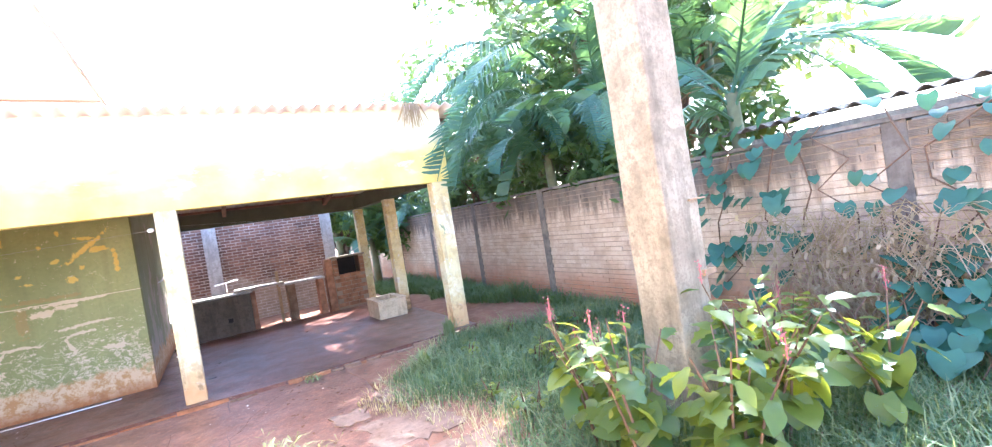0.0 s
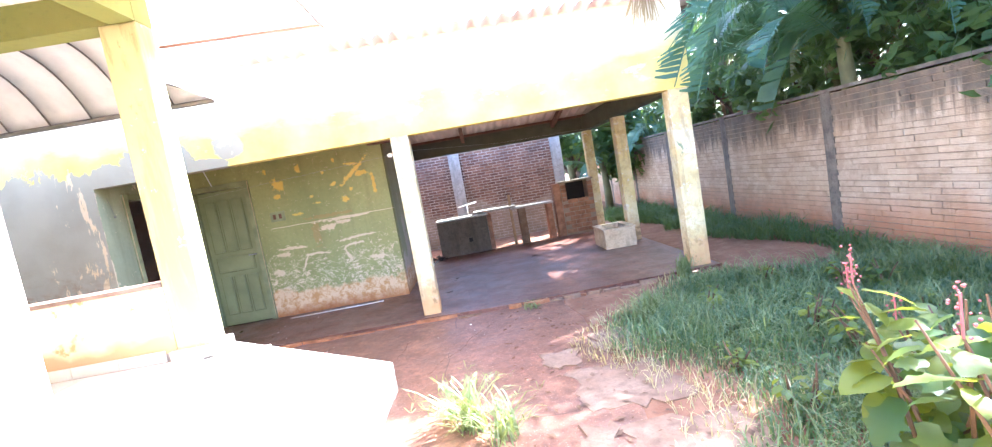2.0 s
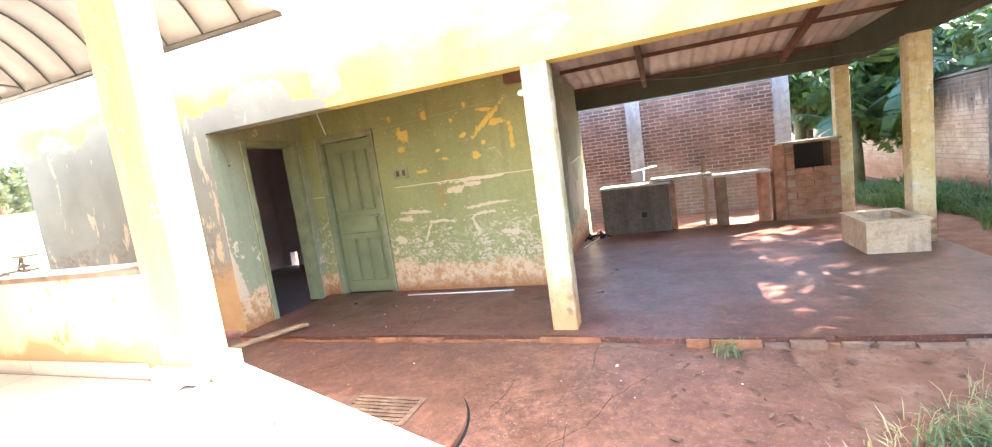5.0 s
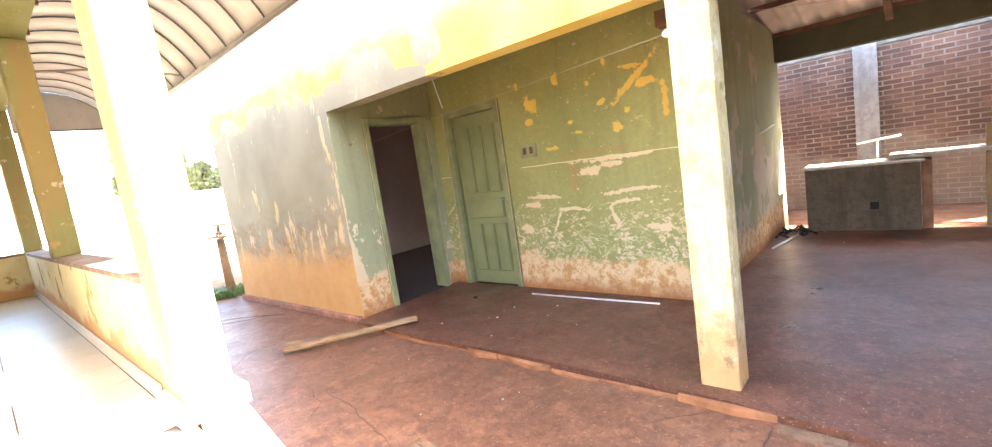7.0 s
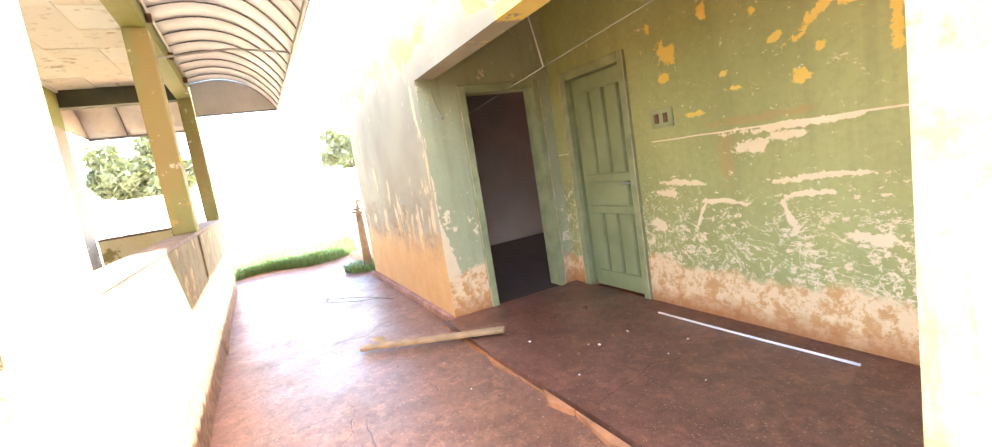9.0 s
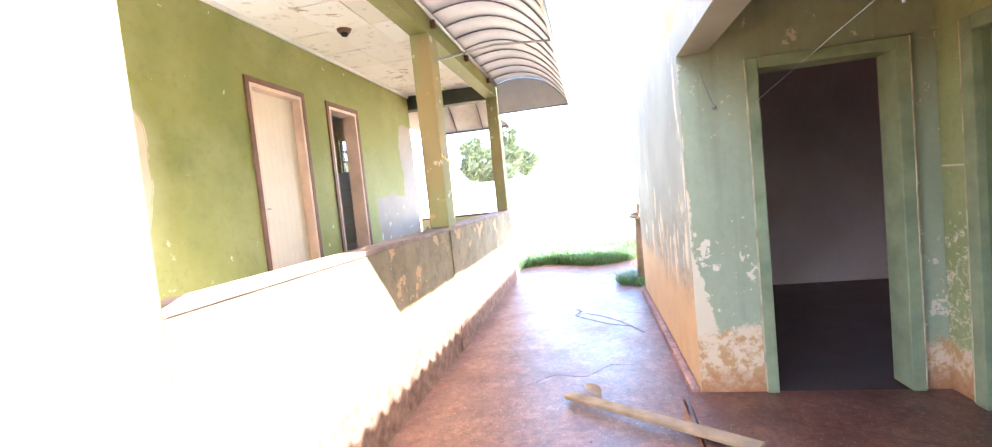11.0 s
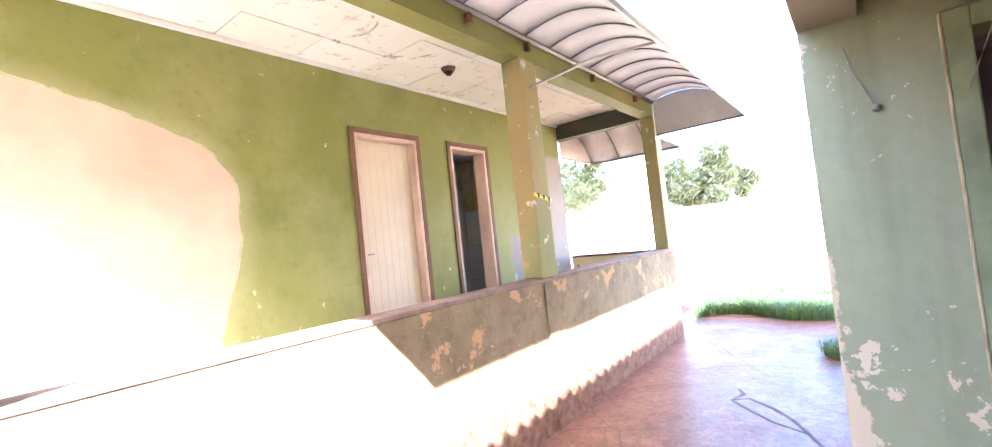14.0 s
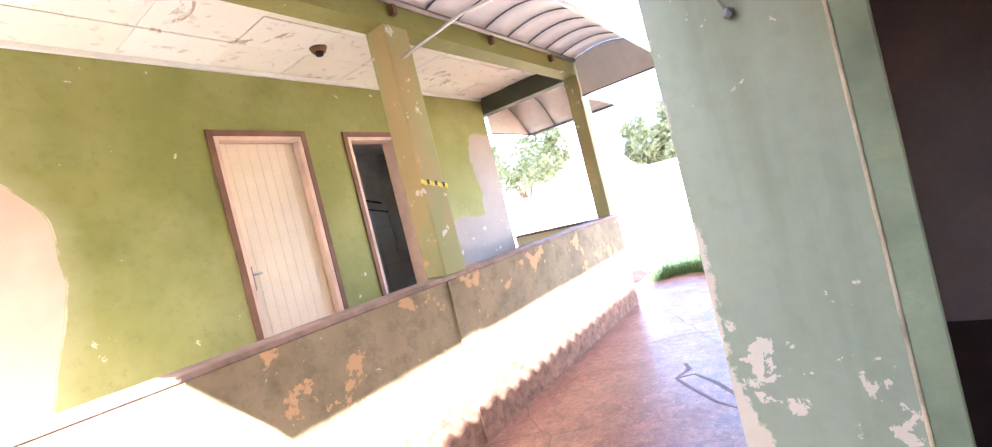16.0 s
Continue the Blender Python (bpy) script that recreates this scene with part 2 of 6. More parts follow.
def front_paint():
    """Bleached grey wall, yellow paint left at the top, peeled streaks in the middle, ochre splash at the foot."""
    n = Nodes("peeling_yellow_and_grey_paint", 0.8)
    z, x = n.axis(2), n.axis(0)
    grey = n.mix(n.step(n.noise(1.4, 5), 0.35, 0.65), (0.29, 0.265, 0.20), (0.365, 0.335, 0.255))
    streak = n.noise(1.0, 8, 0.66, n.scaled(6.0, 6.0, 1.5), 0.4)
    peel = n.math("ADD", streak, n.math("MULTIPLY", n.step(z, 2.2, 0.9), 0.09))
    c = n.mix(n.step(peel, 0.640, 0.648), grey, n.mix(n.noise(6, 4), (0.62, 0.43, 0.20), (0.66, 0.56, 0.42)))
    foot = n.math("ADD", z, n.math("ADD", n.math("MULTIPLY", n.noise(2.0, 6, 0.6), 0.6), n.math("MULTIPLY", n.noise(16, 6, 0.72), 0.5)))
    c = n.mix(n.step(foot, 1.42, 1.12), c, n.mix(n.noise(5, 6, 0.7), (0.50, 0.25, 0.075), (0.64, 0.44, 0.22)))
    grime = n.math("MULTIPLY", n.math("MULTIPLY", n.step(n.noise(1.6, 8, 0.7, n.scaled(1, 1, 2.4), 0.4), 0.46, 0.62), n.step(z, 0.55, 0.75)), n.step(z, 1.45, 1.0))
    c = n.mix(n.math("MULTIPLY", grime, n.math("MULTIPLY", n.step(n.noise(22, 6, 0.72), 0.38, 0.56), 0.9)), c, (0.25, 0.165, 0.095))
    edge = n.math("ADD", n.math("ADD", z, n.math("MULTIPLY", n.noise(1.0, 9, 0.70, n.scaled(2.9, 2.9, 1.5), 0.35), 1.05)), n.math("ADD", n.math("MULTIPLY", n.step(x, -4.0, -3.8), 0.35), n.math("MULTIPLY", n.step(x, -2.30, -2.0), 1.0)))
    yellow = n.mix(n.step(n.noise(2.2, 6), 0.3, 0.7), (0.69, 0.50, 0.10), (0.74, 0.60, 0.20))
    # Paler towards the top: overexposure put into the colour, along with washed-out paint.
    glare_faded_top = n.step(n.math("ADD", z, n.math("MULTIPLY", n.noise(1.2, 6, 0.6, n.scaled(1, 1, 2.5)), 0.9)), 3.05, 3.45)
    yellow = n.mix(n.math("MULTIPLY", glare_faded_top, 0.85), yellow, (0.74, 0.68, 0.50))
    bare = n.marks(n.shaken(3.0, 0.16), ((-3.20, 2.33, 0.46, 0.28, 0), (-2.36, 2.42, 0.19, 0.15, -10), (-3.70, 2.28, 0.30, 0.18, 0), (-2.62, 2.24, 0.25, 0.09, 0)), 0.7)
    coat = n.math("MULTIPLY", n.step(edge, 2.99, 3.00), n.math("SUBTRACT", 1.0, bare))
    c = n.mix(coat, c, yellow)
    worn = n.math("MULTIPLY", n.step(n.noise(1.3, 8, 0.7, n.scaled(1, 1, 2.2)), 0.58, 0.62), n.step(z, 2.2, 2.5))
    c = n.mix(n.math("MULTIPLY", worn, 0.8), c, (0.56, 0.52, 0.32))
    n.bump(n.math("ADD", n.math("MULTIPLY", n.noise(50, 3), 0.3), coat), 0.5, 0.008)
    return n.done(c)


def pillar_paint():
    n = Nodes("worn_yellow_pillar_paint", 0.8)
    z = n.axis(2)
    c = n.mix(n.step(n.noise(1.6, 6, 0.6), 0.35, 0.65), (0.60, 0.47, 0.20), (0.66, 0.58, 0.38))
    c = n.mix(n.step(n.noise(3.0, 8, 0.66), 0.57, 0.60), c, (0.62, 0.56, 0.46))
    c = n.mix(n.step(n.noise(2.2, 8, 0.62, None, 0.5), 0.63, 0.65), c, (0.22, 0.25, 0.14))
    c = n.mix(n.math("MULTIPLY", n.step(n.noise(4.5, 8, 0.70), 0.50, 0.57), 0.7), c, (0.52, 0.37, 0.16))
    c = n.mix(n.step(n.noise(7.5, 8, 0.70, None, 0.3), 0.60, 0.62), c, (0.70, 0.65, 0.53))
    c = n.mix(n.math("MULTIPLY", n.step(n.noise(1.0, 7, 0.66, n.scaled(13, 13, 1.3), 0.3), 0.54, 0.68), 0.6), c, (0.29, 0.21, 0.12))
    foot = n.math("ADD", z, n.math("MULTIPLY", n.noise(4, 6), 0.6))
    c = n.mix(n.math("MULTIPLY", n.step(n.noise(13, 8, 0.74), 0.50, 0.62), 0.55), c, (0.42, 0.31, 0.17))
    c = n.mix(n.step(foot, 0.80, 0.45), c, n.mix(n.noise(9, 6, 0.7), (0.50, 0.25, 0.09), (0.60, 0.40, 0.20)))
    c = n.mix(n.math("MULTIPLY", n.step(n.noise(5, 7, 0.7), 0.52, 0.60), n.step(z, 0.55, 0.25)), c, (0.30, 0.19, 0.09))
    n.bump(n.math("ADD", n.noise(35, 4), n.noise(6, 8, 0.7)), 0.5, 0.006)
    return n.done(c)


def house_paint():
    """Olive wall with bare pinkish plaster where the paint has come off in large lobes."""
    n = Nodes("olive_paint_and_bare_plaster", 0.7)
    z, x = n.axis(2), n.axis(0)
    c = n.mix(n.step(n.noise(0.9, 4), 0.3, 0.7), (0.215, 0.225, 0.055), (0.270, 0.265, 0.075))
    c = n.mix(n.math("MULTIPLY", n.step(n.noise(2.0, 5), 0.5, 0.8), 0.5), c, (0.16, 0.18, 0.06))
    # Paler low down: light bounced off the floor, painted in with ragged wear.
    worn = n.math("ADD", n.noise(1.1, 7, 0.62), n.math("MULTIPLY", n.step(z, 2.3, 0.9), 0.16))
    c = n.mix(n.math("MULTIPLY", n.step(worn, 0.48, 0.72), 0.6), c, (0.38, 0.36, 0.15))
    c = n.mix(n.math("MULTIPLY", n.step(n.noise(16, 7, 0.74), 0.54, 0.64), 0.3), c, (0.17, 0.17, 0.06))
    wob = n.math("MULTIPLY", n.math("SUBTRACT", n.noise(1.4, 6, 0.55), 0.5), 0.5)
    out_x = n.math("ADD", n.math("SUBTRACT", -3.43, x), n.math("MULTIPLY", n.step(z, 1.75, 1.05), 0.20))
    out_z = n.math("SUBTRACT", n.math("SUBTRACT", z, 2.46), n.math("MULTIPLY", n.math("ADD", x, 3.15), 0.30))
    out_x = n.math("MAXIMUM", n.math("ADD", out_x, 0.32), 0.0)
    out_z = n.math("MAXIMUM", n.math("ADD", out_z, 0.32), 0.0)
    oval = n.math("ADD", n.math("SQRT", n.math("ADD", n.math("MULTIPLY", out_x, out_x), n.math("MULTIPLY", out_z, out_z))), n.math("MULTIPLY", wob, 0.24))
    east = n.step(oval, 0.324, 0.316)
    tall = n.math("MULTIPLY", n.step(n.math("ADD", x, n.math("MULTIPLY", wob, 1.6)), -7.74, -7.77), n.step(n.math("ADD", z, wob), 2.76, 2.72))
    shelf = n.math("MULTIPLY", n.step(n.math("ADD", x, wob), -6.72, -6.76), n.step(n.math("ADD", z, n.math("MULTIPLY", wob, 0.6)), 1.63, 1.60))
    west = n.math("MAXIMUM", tall, shelf)
    plaster = n.mix(n.step(n.noise(2.5, 6), 0.35, 0.65), (0.55, 0.42, 0.315), (0.63, 0.51, 0.40))
    faded = n.math("MULTIPLY", n.step(n.math("ADD", oval, n.math("MULTIPLY", n.noise(4, 6), 0.12)), 0.53, 0.38), 0.5)
    c = n.mix(faded, c, (0.46, 0.44, 0.24))
    c = n.mix(west, n.mix(east, n.mix(n.math("MULTIPLY", n.step(n.math("ABSOLUTE", n.math("SUBTRACT", oval, 0.328)), 0.008, 0.002), n.step(n.noise(5, 4), 0.42, 0.55)), c, (0.58, 0.52, 0.38)), plaster), n.mix(n.noise(3, 6), (0.27, 0.225, 0.185), (0.40, 0.335, 0.28)))
    chips = n.math("ADD", n.noise(6.5, 8, 0.70, None, 0.3), n.math("MULTIPLY", n.step(z, 1.7, 0.9), 0.075))
    c = n.mix(n.step(chips, 0.672, 0.680), c, (0.62, 0.57, 0.42))
    n.bump(n.math("ADD", n.math("MULTIPLY", n.noise(40, 3), 0.2), n.math("SUBTRACT", 1.0, n.math("MAXIMUM", east, west))), 0.3, 0.005)
    return n.done(c)


def low_wall_paint(inner):
    n = Nodes("stained_low_wall_inside" if inner else "stained_low_wall_outside", 0.8)
    z = n.axis(2)
    if inner:
        c = n.mix(n.step(n.noise(2.0, 6), 0.35, 0.65), (0.70, 0.57, 0.30), (0.74, 0.66, 0.44))
        c = n.mix(n.step(n.noise(3.2, 7, 0.66), 0.58, 0.62), c, (0.36, 0.28, 0.12))
        foot = n.math("ADD", z, n.math("MULTIPLY", n.noise(3, 5), 0.3))
        c = n.mix(n.step(foot, 0.98, 0.90), c, (0.56, 0.32, 0.16))
    else:
        c = n.mix(n.step(n.noise(1.6, 6), 0.35, 0.65), (0.20, 0.150, 0.078), (0.32, 0.245, 0.135))
        c = n.mix(n.math("MULTIPLY", n.step(n.noise(10, 8, 0.74), 0.48, 0.64), 0.5), c, (0.12, 0.085, 0.045))
        c = n.mix(n.step(n.noise(3.0, 8, 0.66), 0.585, 0.605), c, (0.50, 0.30, 0.14))
        c = n.mix(n.step(n.noise(7.0, 8, 0.66, None, 1.0), 0.655, 0.67), c, (0.58, 0.48, 0.34))
        foot = n.math("ADD", z, n.math("MULTIPLY", n.noise(6, 7, 0.65), 0.3))
        c = n.mix(n.step(foot, 0.60, 0.50), c, n.mix(n.step(n.noise(12, 7, 0.72), 0.35, 0.65), (0.12, 0.062, 0.036), (0.30, 0.175, 0.105)))
    n.bump(n.noise(35, 4), 0.4, 0.005)
    return n.done(c)


def red_cement(name, a, b, rough, cracked=True):
    """Rubbed red cement: blotches, scuffs, dust and hair cracks."""
    n = Nodes(name, rough, 0.0, 0.5)
    c = n.mix(n.step(n.noise(0.8, 6, 0.6), 0.32, 0.68), a, b)
    c = n.mix(n.math("MULTIPLY", n.step(n.noise(3.6, 8, 0.7), 0.48, 0.66), 0.6), c, tuple(k * 1.45 for k in b))
    c = n.mix(n.math("MULTIPLY", n.step(n.noise(1.9, 7, 0.65), 0.55, 0.70), 0.6), c, tuple(k * 0.55 for k in a))
    c = n.mix(n.math("MULTIPLY", n.step(n.noise(14, 7, 0.74), 0.47, 0.62), 0.65), c, tuple(k * 0.6 for k in a))
    c = n.mix(n.math("MULTIPLY", n.step(n.noise(9, 7, 0.72), 0.56, 0.66), 0.5), c, tuple(min(1, k * 1.75) for k in b))
    c = n.mix(n.math("MULTIPLY", n.step(n.noise(75, 2), 0.64, 0.70), 0.6), c, (0.46, 0.33, 0.25))
    c = n.mix(n.math("MULTIPLY", n.step(n.noise(30, 8, 0.78), 0.50, 0.60), 0.40), c, tuple(k * 0.62 for k in a))
    c = n.mix(n.math("MULTIPLY", n.step(n.noise(4.6, 9, 0.78, None, 0.3), 0.555, 0.60), 0.45), c, tuple(min(1, k * 1.6) for k in b))
    if cracked:
        c = n.mix(n.math("MULTIPLY", n.cracks(0.55, 0.0028), n.step(n.noise(0.8, 2), 0.46, 0.54)), c, (0.04, 0.018, 0.012))
    n.bump(n.math("ADD", n.noise(7, 9, 0.72), n.math("MULTIPLY", n.noise(38, 5, 0.7), 0.5)), 0.85 if rough > 0.44 else 0.4, 0.016 if rough > 0.44 else 0.008)
    return n.done(c, n.math("ADD", n.math("MULTIPLY", n.noise(2.4, 7, 0.65), 0.55), rough - 0.27))


def boundary_brick(joined):
    """Pale hollow brick: black damp runs from the top, red earth thrown up at the foot."""
    n = Nodes("pale_brick_rest" if joined else "pale_brick", 0.9)
    z = n.axis(2)
    c = n.mix(n.island() if joined else n.random(), (0.50, 0.355, 0.235), (0.61, 0.46, 0.32))
    c = n.mix(n.math("MULTIPLY", n.step(n.noise(14, 5), 0.4, 0.7), 0.4), c, (0.40, 0.26, 0.16))
    c = n.mix(n.math("MULTIPLY", n.step(n.noise(1.4, 5), 0.45, 0.7), 0.35), c, (0.66, 0.55, 0.42))
    foot = n.math("ADD", z, n.math("MULTIPLY", n.noise(1.8, 6), 0.7))
    c = n.mix(n.step(foot, 1.05, 0.55), c, n.mix(n.noise(5, 4), (0.34, 0.14, 0.07), (0.44, 0.22, 0.12)))
    run = n.noise(1.0, 7, 0.62, n.scaled(1.0, 7.0, 0.55), 0.3)
    damp = n.math("ADD", run, n.math("MULTIPLY", n.step(z, 1.2, 1.9), 0.30))
    c = n.mix(n.math("MULTIPLY", n.step(damp, 0.63, 0.78), 0.85), c, (0.075, 0.058, 0.044))
    drip = n.math("ADD", z, n.math("ADD", n.math("MULTIPLY", n.noise(1.0, 5, 0.6, n.scaled(1, 5.5, 0.30)), 1.1), n.math("MULTIPLY", n.noise(1.0, 4, 0.6, n.scaled(1, 0.7, 0.2)), 0.5)))
    c = n.mix(n.math("MULTIPLY", n.step(drip, 2.14, 2.34), 0.85), c, n.mix(n.noise(9, 5), (0.075, 0.058, 0.042), (0.19, 0.15, 0.11)))
    c = n.mix(n.math("MULTIPLY", n.step(n.noise(1.2, 7, 0.66), 0.52, 0.68), 0.3), c, (0.34, 0.21, 0.125))
    c = n.mix(n.math("MULTIPLY", n.step(n.noise(5.5, 9, 0.76), 0.47, 0.60), 0.42), c, (0.29, 0.185, 0.115))
    ridge = n.math("SINE", n.math("MULTIPLY", z, 2 * math.pi / 0.0136))
    n.bump(n.math("ADD", n.math("MULTIPLY", ridge, 0.35), n.noise(60, 4)), 0.7, 0.005)
    return n.done(c)


def red_brick(joined):
    n = Nodes("red_brick_rest" if joined else "red_brick", 0.9)
    c = n.mix(n.island() if joined else n.random(), (0.150, 0.080, 0.057), (0.29, 0.160, 0.110))
    c = n.mix(n.math("MULTIPLY", n.step(n.noise(16, 5), 0.45, 0.7), 0.5), c, (0.13, 0.06, 0.045))
    soot = n.noise(0.9, 6, 0.6, n.scaled(1.6, 1, 0.7))
    c = n.mix(n.math("MULTIPLY", n.step(soot, 0.48, 0.66), 0.75), c, (0.05, 0.04, 0.035))
    c = n.mix(n.step(n.math("ADD", n.axis(2), n.math("MULTIPLY", n.noise(1.4, 7), 1.1)), 1.50, 1.36), c, n.mix(n.noise(6, 5), (0.20, 0.14, 0.10), (0.42, 0.32, 0.24)))
    n.bump(n.noise(60, 4), 0.5, 0.004)
    return n.done(c)


def bare_concrete(name, a, b, scale=2.0):
    n = Nodes(name, 0.9)
    c = n.mix(n.step(n.noise(scale, 7, 0.62), 0.3, 0.7), a, b)
    c = n.mix(n.math("MULTIPLY", n.step(n.noise(1.0, 7, 0.6, n.scaled(9, 9, 0.8)), 0.5, 0.7), 0.55), c, tuple(k * 0.45 for k in a))
    c = n.mix(n.math("MULTIPLY", n.step(n.noise(10, 8, 0.74), 0.48, 0.60), 0.5), c, tuple(k * 0.62 for k in a))
    c = n.mix(n.math("MULTIPLY", n.step(n.noise(45, 3), 0.5, 0.7), 0.4), c, tuple(k * 0.6 for k in a))
    n.bump(n.math("ADD", n.noise(14, 6), n.math("MULTIPLY", n.noise(80, 3), 0.5)), 0.6, 0.008)
    return n.done(c)


def translucent_sheet(name, share, light):
    n = Nodes(name, 0.5, 0.0, 0.4)
    c = n.mix(n.step(n.noise(1.6, 7, 0.6), 0.3, 0.75), (0.72, 0.67, 0.61), (0.55, 0.50, 0.45))
    c = n.mix(n.math("MULTIPLY", n.step(n.noise(9, 6), 0.5, 0.75), 0.45), c, (0.44, 0.40, 0.36))
    n.done(c)
    tr = n.t.nodes.new("ShaderNodeBsdfTranslucent")
    tr.inputs[0].default_value = (light, light * 0.93, light * 0.85, 1)
    mixed = n.t.nodes.new("ShaderNodeMixShader")
    mixed.inputs[0].default_value = share
    n.t.links.new(n.b.outputs[0], mixed.inputs[1])
    n.t.links.new(tr.outputs[0], mixed.inputs[2])
    n.t.links.new(mixed.outputs[0], n.t.nodes["Material Output"].inputs[0])
    return n.m


def ceiling_board():
    n = Nodes("flaking_white_ceiling_board", 0.8)
    c = n.mix(n.island(), (0.74, 0.69, 0.60), (0.82, 0.80, 0.75))
    c = n.mix(n.step(n.noise(1.8, 8, 0.66, None, 0.6), 0.60, 0.62), c, (0.46, 0.36, 0.28))
    c = n.mix(n.math("MULTIPLY", n.step(n.noise(8, 6), 0.58, 0.66), 0.6), c, (0.5, 0.45, 0.38))
    n.bump(n.noise(40, 3), 0.2, 0.003)
    return n.done(c)


def earth():
    n = Nodes("red_earth", 0.95)
    c = n.mix(n.step(n.noise(0.7, 7, 0.6), 0.35, 0.65), (0.160, 0.066, 0.033), (0.240, 0.112, 0.060))
    c = n.mix(n.math("MULTIPLY", n.step(n.noise(5, 6), 0.45, 0.7), 0.5), c, (0.35, 0.21, 0.125))
    c = n.mix(n.step(n.noise(19, 7, 0.74), 0.54, 0.64), c, (0.14, 0.07, 0.04))
    c = n.mix(n.step(n.axis(0), -12, -16), c, n.mix(n.noise(0.6, 6), (0.40, 0.36, 0.20), (0.52, 0.44, 0.28)))
    n.bump(n.math("ADD", n.noise(9, 6), n.math("MULTIPLY", n.noise(60, 4), 0.4)), 0.6, 0.02)
    return n.done(c)


M_GREEN, M_GREEN_SIDE, M_GREEN_END = green_wall_paint("scratched_green_paint", "back"), green_wall_paint("chipped_green_paint", "side"), green_wall_paint("peeling_dark_green_paint", "end")
M_FRONT, M_PILLAR, M_HOUSE = front_paint(), pillar_paint(), house_paint()
M_LOW_OUT, M_LOW_IN = low_wall_paint(False), low_wall_paint(True)
M_SLAB = red_cement("polished_red_cement", (0.105, 0.039, 0.024), (0.155, 0.064, 0.041), 0.37)
M_LANE = red_cement("worn_red_cement", (0.140, 0.060, 0.035), (0.212, 0.098, 0.058), 0.42)
M_ROUND = red_cement("worn_red_cement_cover", (0.24, 0.10, 0.065), (0.33, 0.16, 0.11), 0.7, False)
M_DAMP = plain("damp_red_cement", (0.120, 0.056, 0.037), 0.55, 0, 0.3, 9, 0.3, 0.2)
M_EARTH = earth()
M_BRICK, M_BRICK_REST = boundary_brick(False), boundary_brick(True)
M_RED, M_RED_REST = red_brick(False), red_brick(True)
M_MORTAR = plain("grey_mortar", (0.33, 0.235, 0.16), 0.95)
M_MORTAR_DARK = plain("sooty_mortar", (0.44, 0.37, 0.315), 0.95, 0, 0.3, 3)
M_CONCRETE = bare_concrete("weathered_concrete", (0.22, 0.165, 0.100), (0.40, 0.315, 0.205), 3.2)
M_GREY = bare_concrete("grey_concrete", (0.20, 0.18, 0.155), (0.33, 0.30, 0.26))
M_PIER = bare_concrete("light_grey_concrete", (0.33, 0.31, 0.285), (0.48, 0.455, 0.42))
M_TANK = bare_concrete("damp_dark_cement", (0.100, 0.073, 0.052), (0.165, 0.122, 0.088))
M_SLABTOP = bare_concrete("worn_cement_slab", (0.38, 0.32, 0.26), (0.56, 0.49, 0.41))
M_PALE = bare_concrete("pale_cement", (0.155, 0.084, 0.048), (0.285, 0.180, 0.112), 6.0)
M_COLUMN = bare_concrete("blackened_concrete", (0.13, 0.103, 0.080), (0.26, 0.21, 0.16), 3.0)
M_BEAM = plain("dark_green_beam_paint", (0.085, 0.090, 0.060), 0.7)
M_DOOR = plain("green_door_paint", (0.245, 0.262, 0.130), 0.55, 0, 0.14, 3, 0.12, 0.4)
M_DOORFRAME = plain("worn_green_frame_paint", (0.265, 0.280, 0.150), 0.6, 0, 0.2, 6)
M_CREAM = plain("cream_door_paint", (0.72, 0.60, 0.45), 0.5, 0, 0.07, 2, 0.08, 0.4)
M_BROWN = plain("brown_frame_paint", (0.19, 0.095, 0.055), 0.6, 0, 0.2, 5)
M_CAP = plain("worn_brown_coping_paint", (0.27, 0.18, 0.135), 0.75, 0, 0.3, 7)
M_PINK = plain("pink_inside_frame", (0.72, 0.52, 0.40), 0.6)
M_ROOM = plain("dull_pink_room_wall", (0.33, 0.28, 0.255), 0.85, 0, 0.12, 1.2)
M_ROOM_LOW = plain("dark_brown_floor", (0.055, 0.035, 0.028), 0.7)
# The clear copy is made more translucent for the overexposed stair canopy.
M_SHEET, M_SHEET_CLEAR = translucent_sheet("dusty_polycarbonate", 0.26, 0.45), translucent_sheet("clear_polycarbonate", 0.6, 0.85)
# Less translucent than the other two sheets.
M_SHEET_DULL = translucent_sheet("dull_polycarbonate", 0.07, 0.30)
M_BOARD = ceiling_board()
M_RIB = plain("bronze_rib", (0.17, 0.145, 0.125), 0.45, 0.3)
M_RUST = plain("faded_red_bar", (0.34, 0.19, 0.14), 0.6, 0.2)
# Stair canopy ribs, paled in colour as if lost in glare.
M_RIB_PALE = plain("glare_pale_rib", (0.55, 0.47, 0.42), 0.45, 0.2)
M_GUTTER = plain("grey_metal", (0.30, 0.28, 0.27), 0.45, 0.5)
M_ROOF = plain("fibre_cement_roof", (0.74, 0.61, 0.53), 0.9, 0, 0.18, 1.5, 0.3)
M_TIMBER = plain("old_roof_timber", (0.17, 0.09, 0.06), 0.85, 0, 0.25, 5)
M_PLANK = plain("weathered_plank", (0.34, 0.22, 0.12), 0.8, 0, 0.25, 7)
M_TILE = plain("cream_floor_tile", (0.66, 0.58, 0.47), 0.35, 0, 0.07, 2, 0.03, 0.5)
M_GROUT = plain("dirty_grout", (0.30, 0.24, 0.19), 0.9)
M_WHITE = plain("white_plastic", (0.78, 0.76, 0.72), 0.45, 0, 0.05)
M_STEEL = plain("galvanised_steel", (0.42, 0.41, 0.39), 0.4, 0.8)
M_DARK = plain("black_rubber", (0.02, 0.02, 0.02), 0.7)
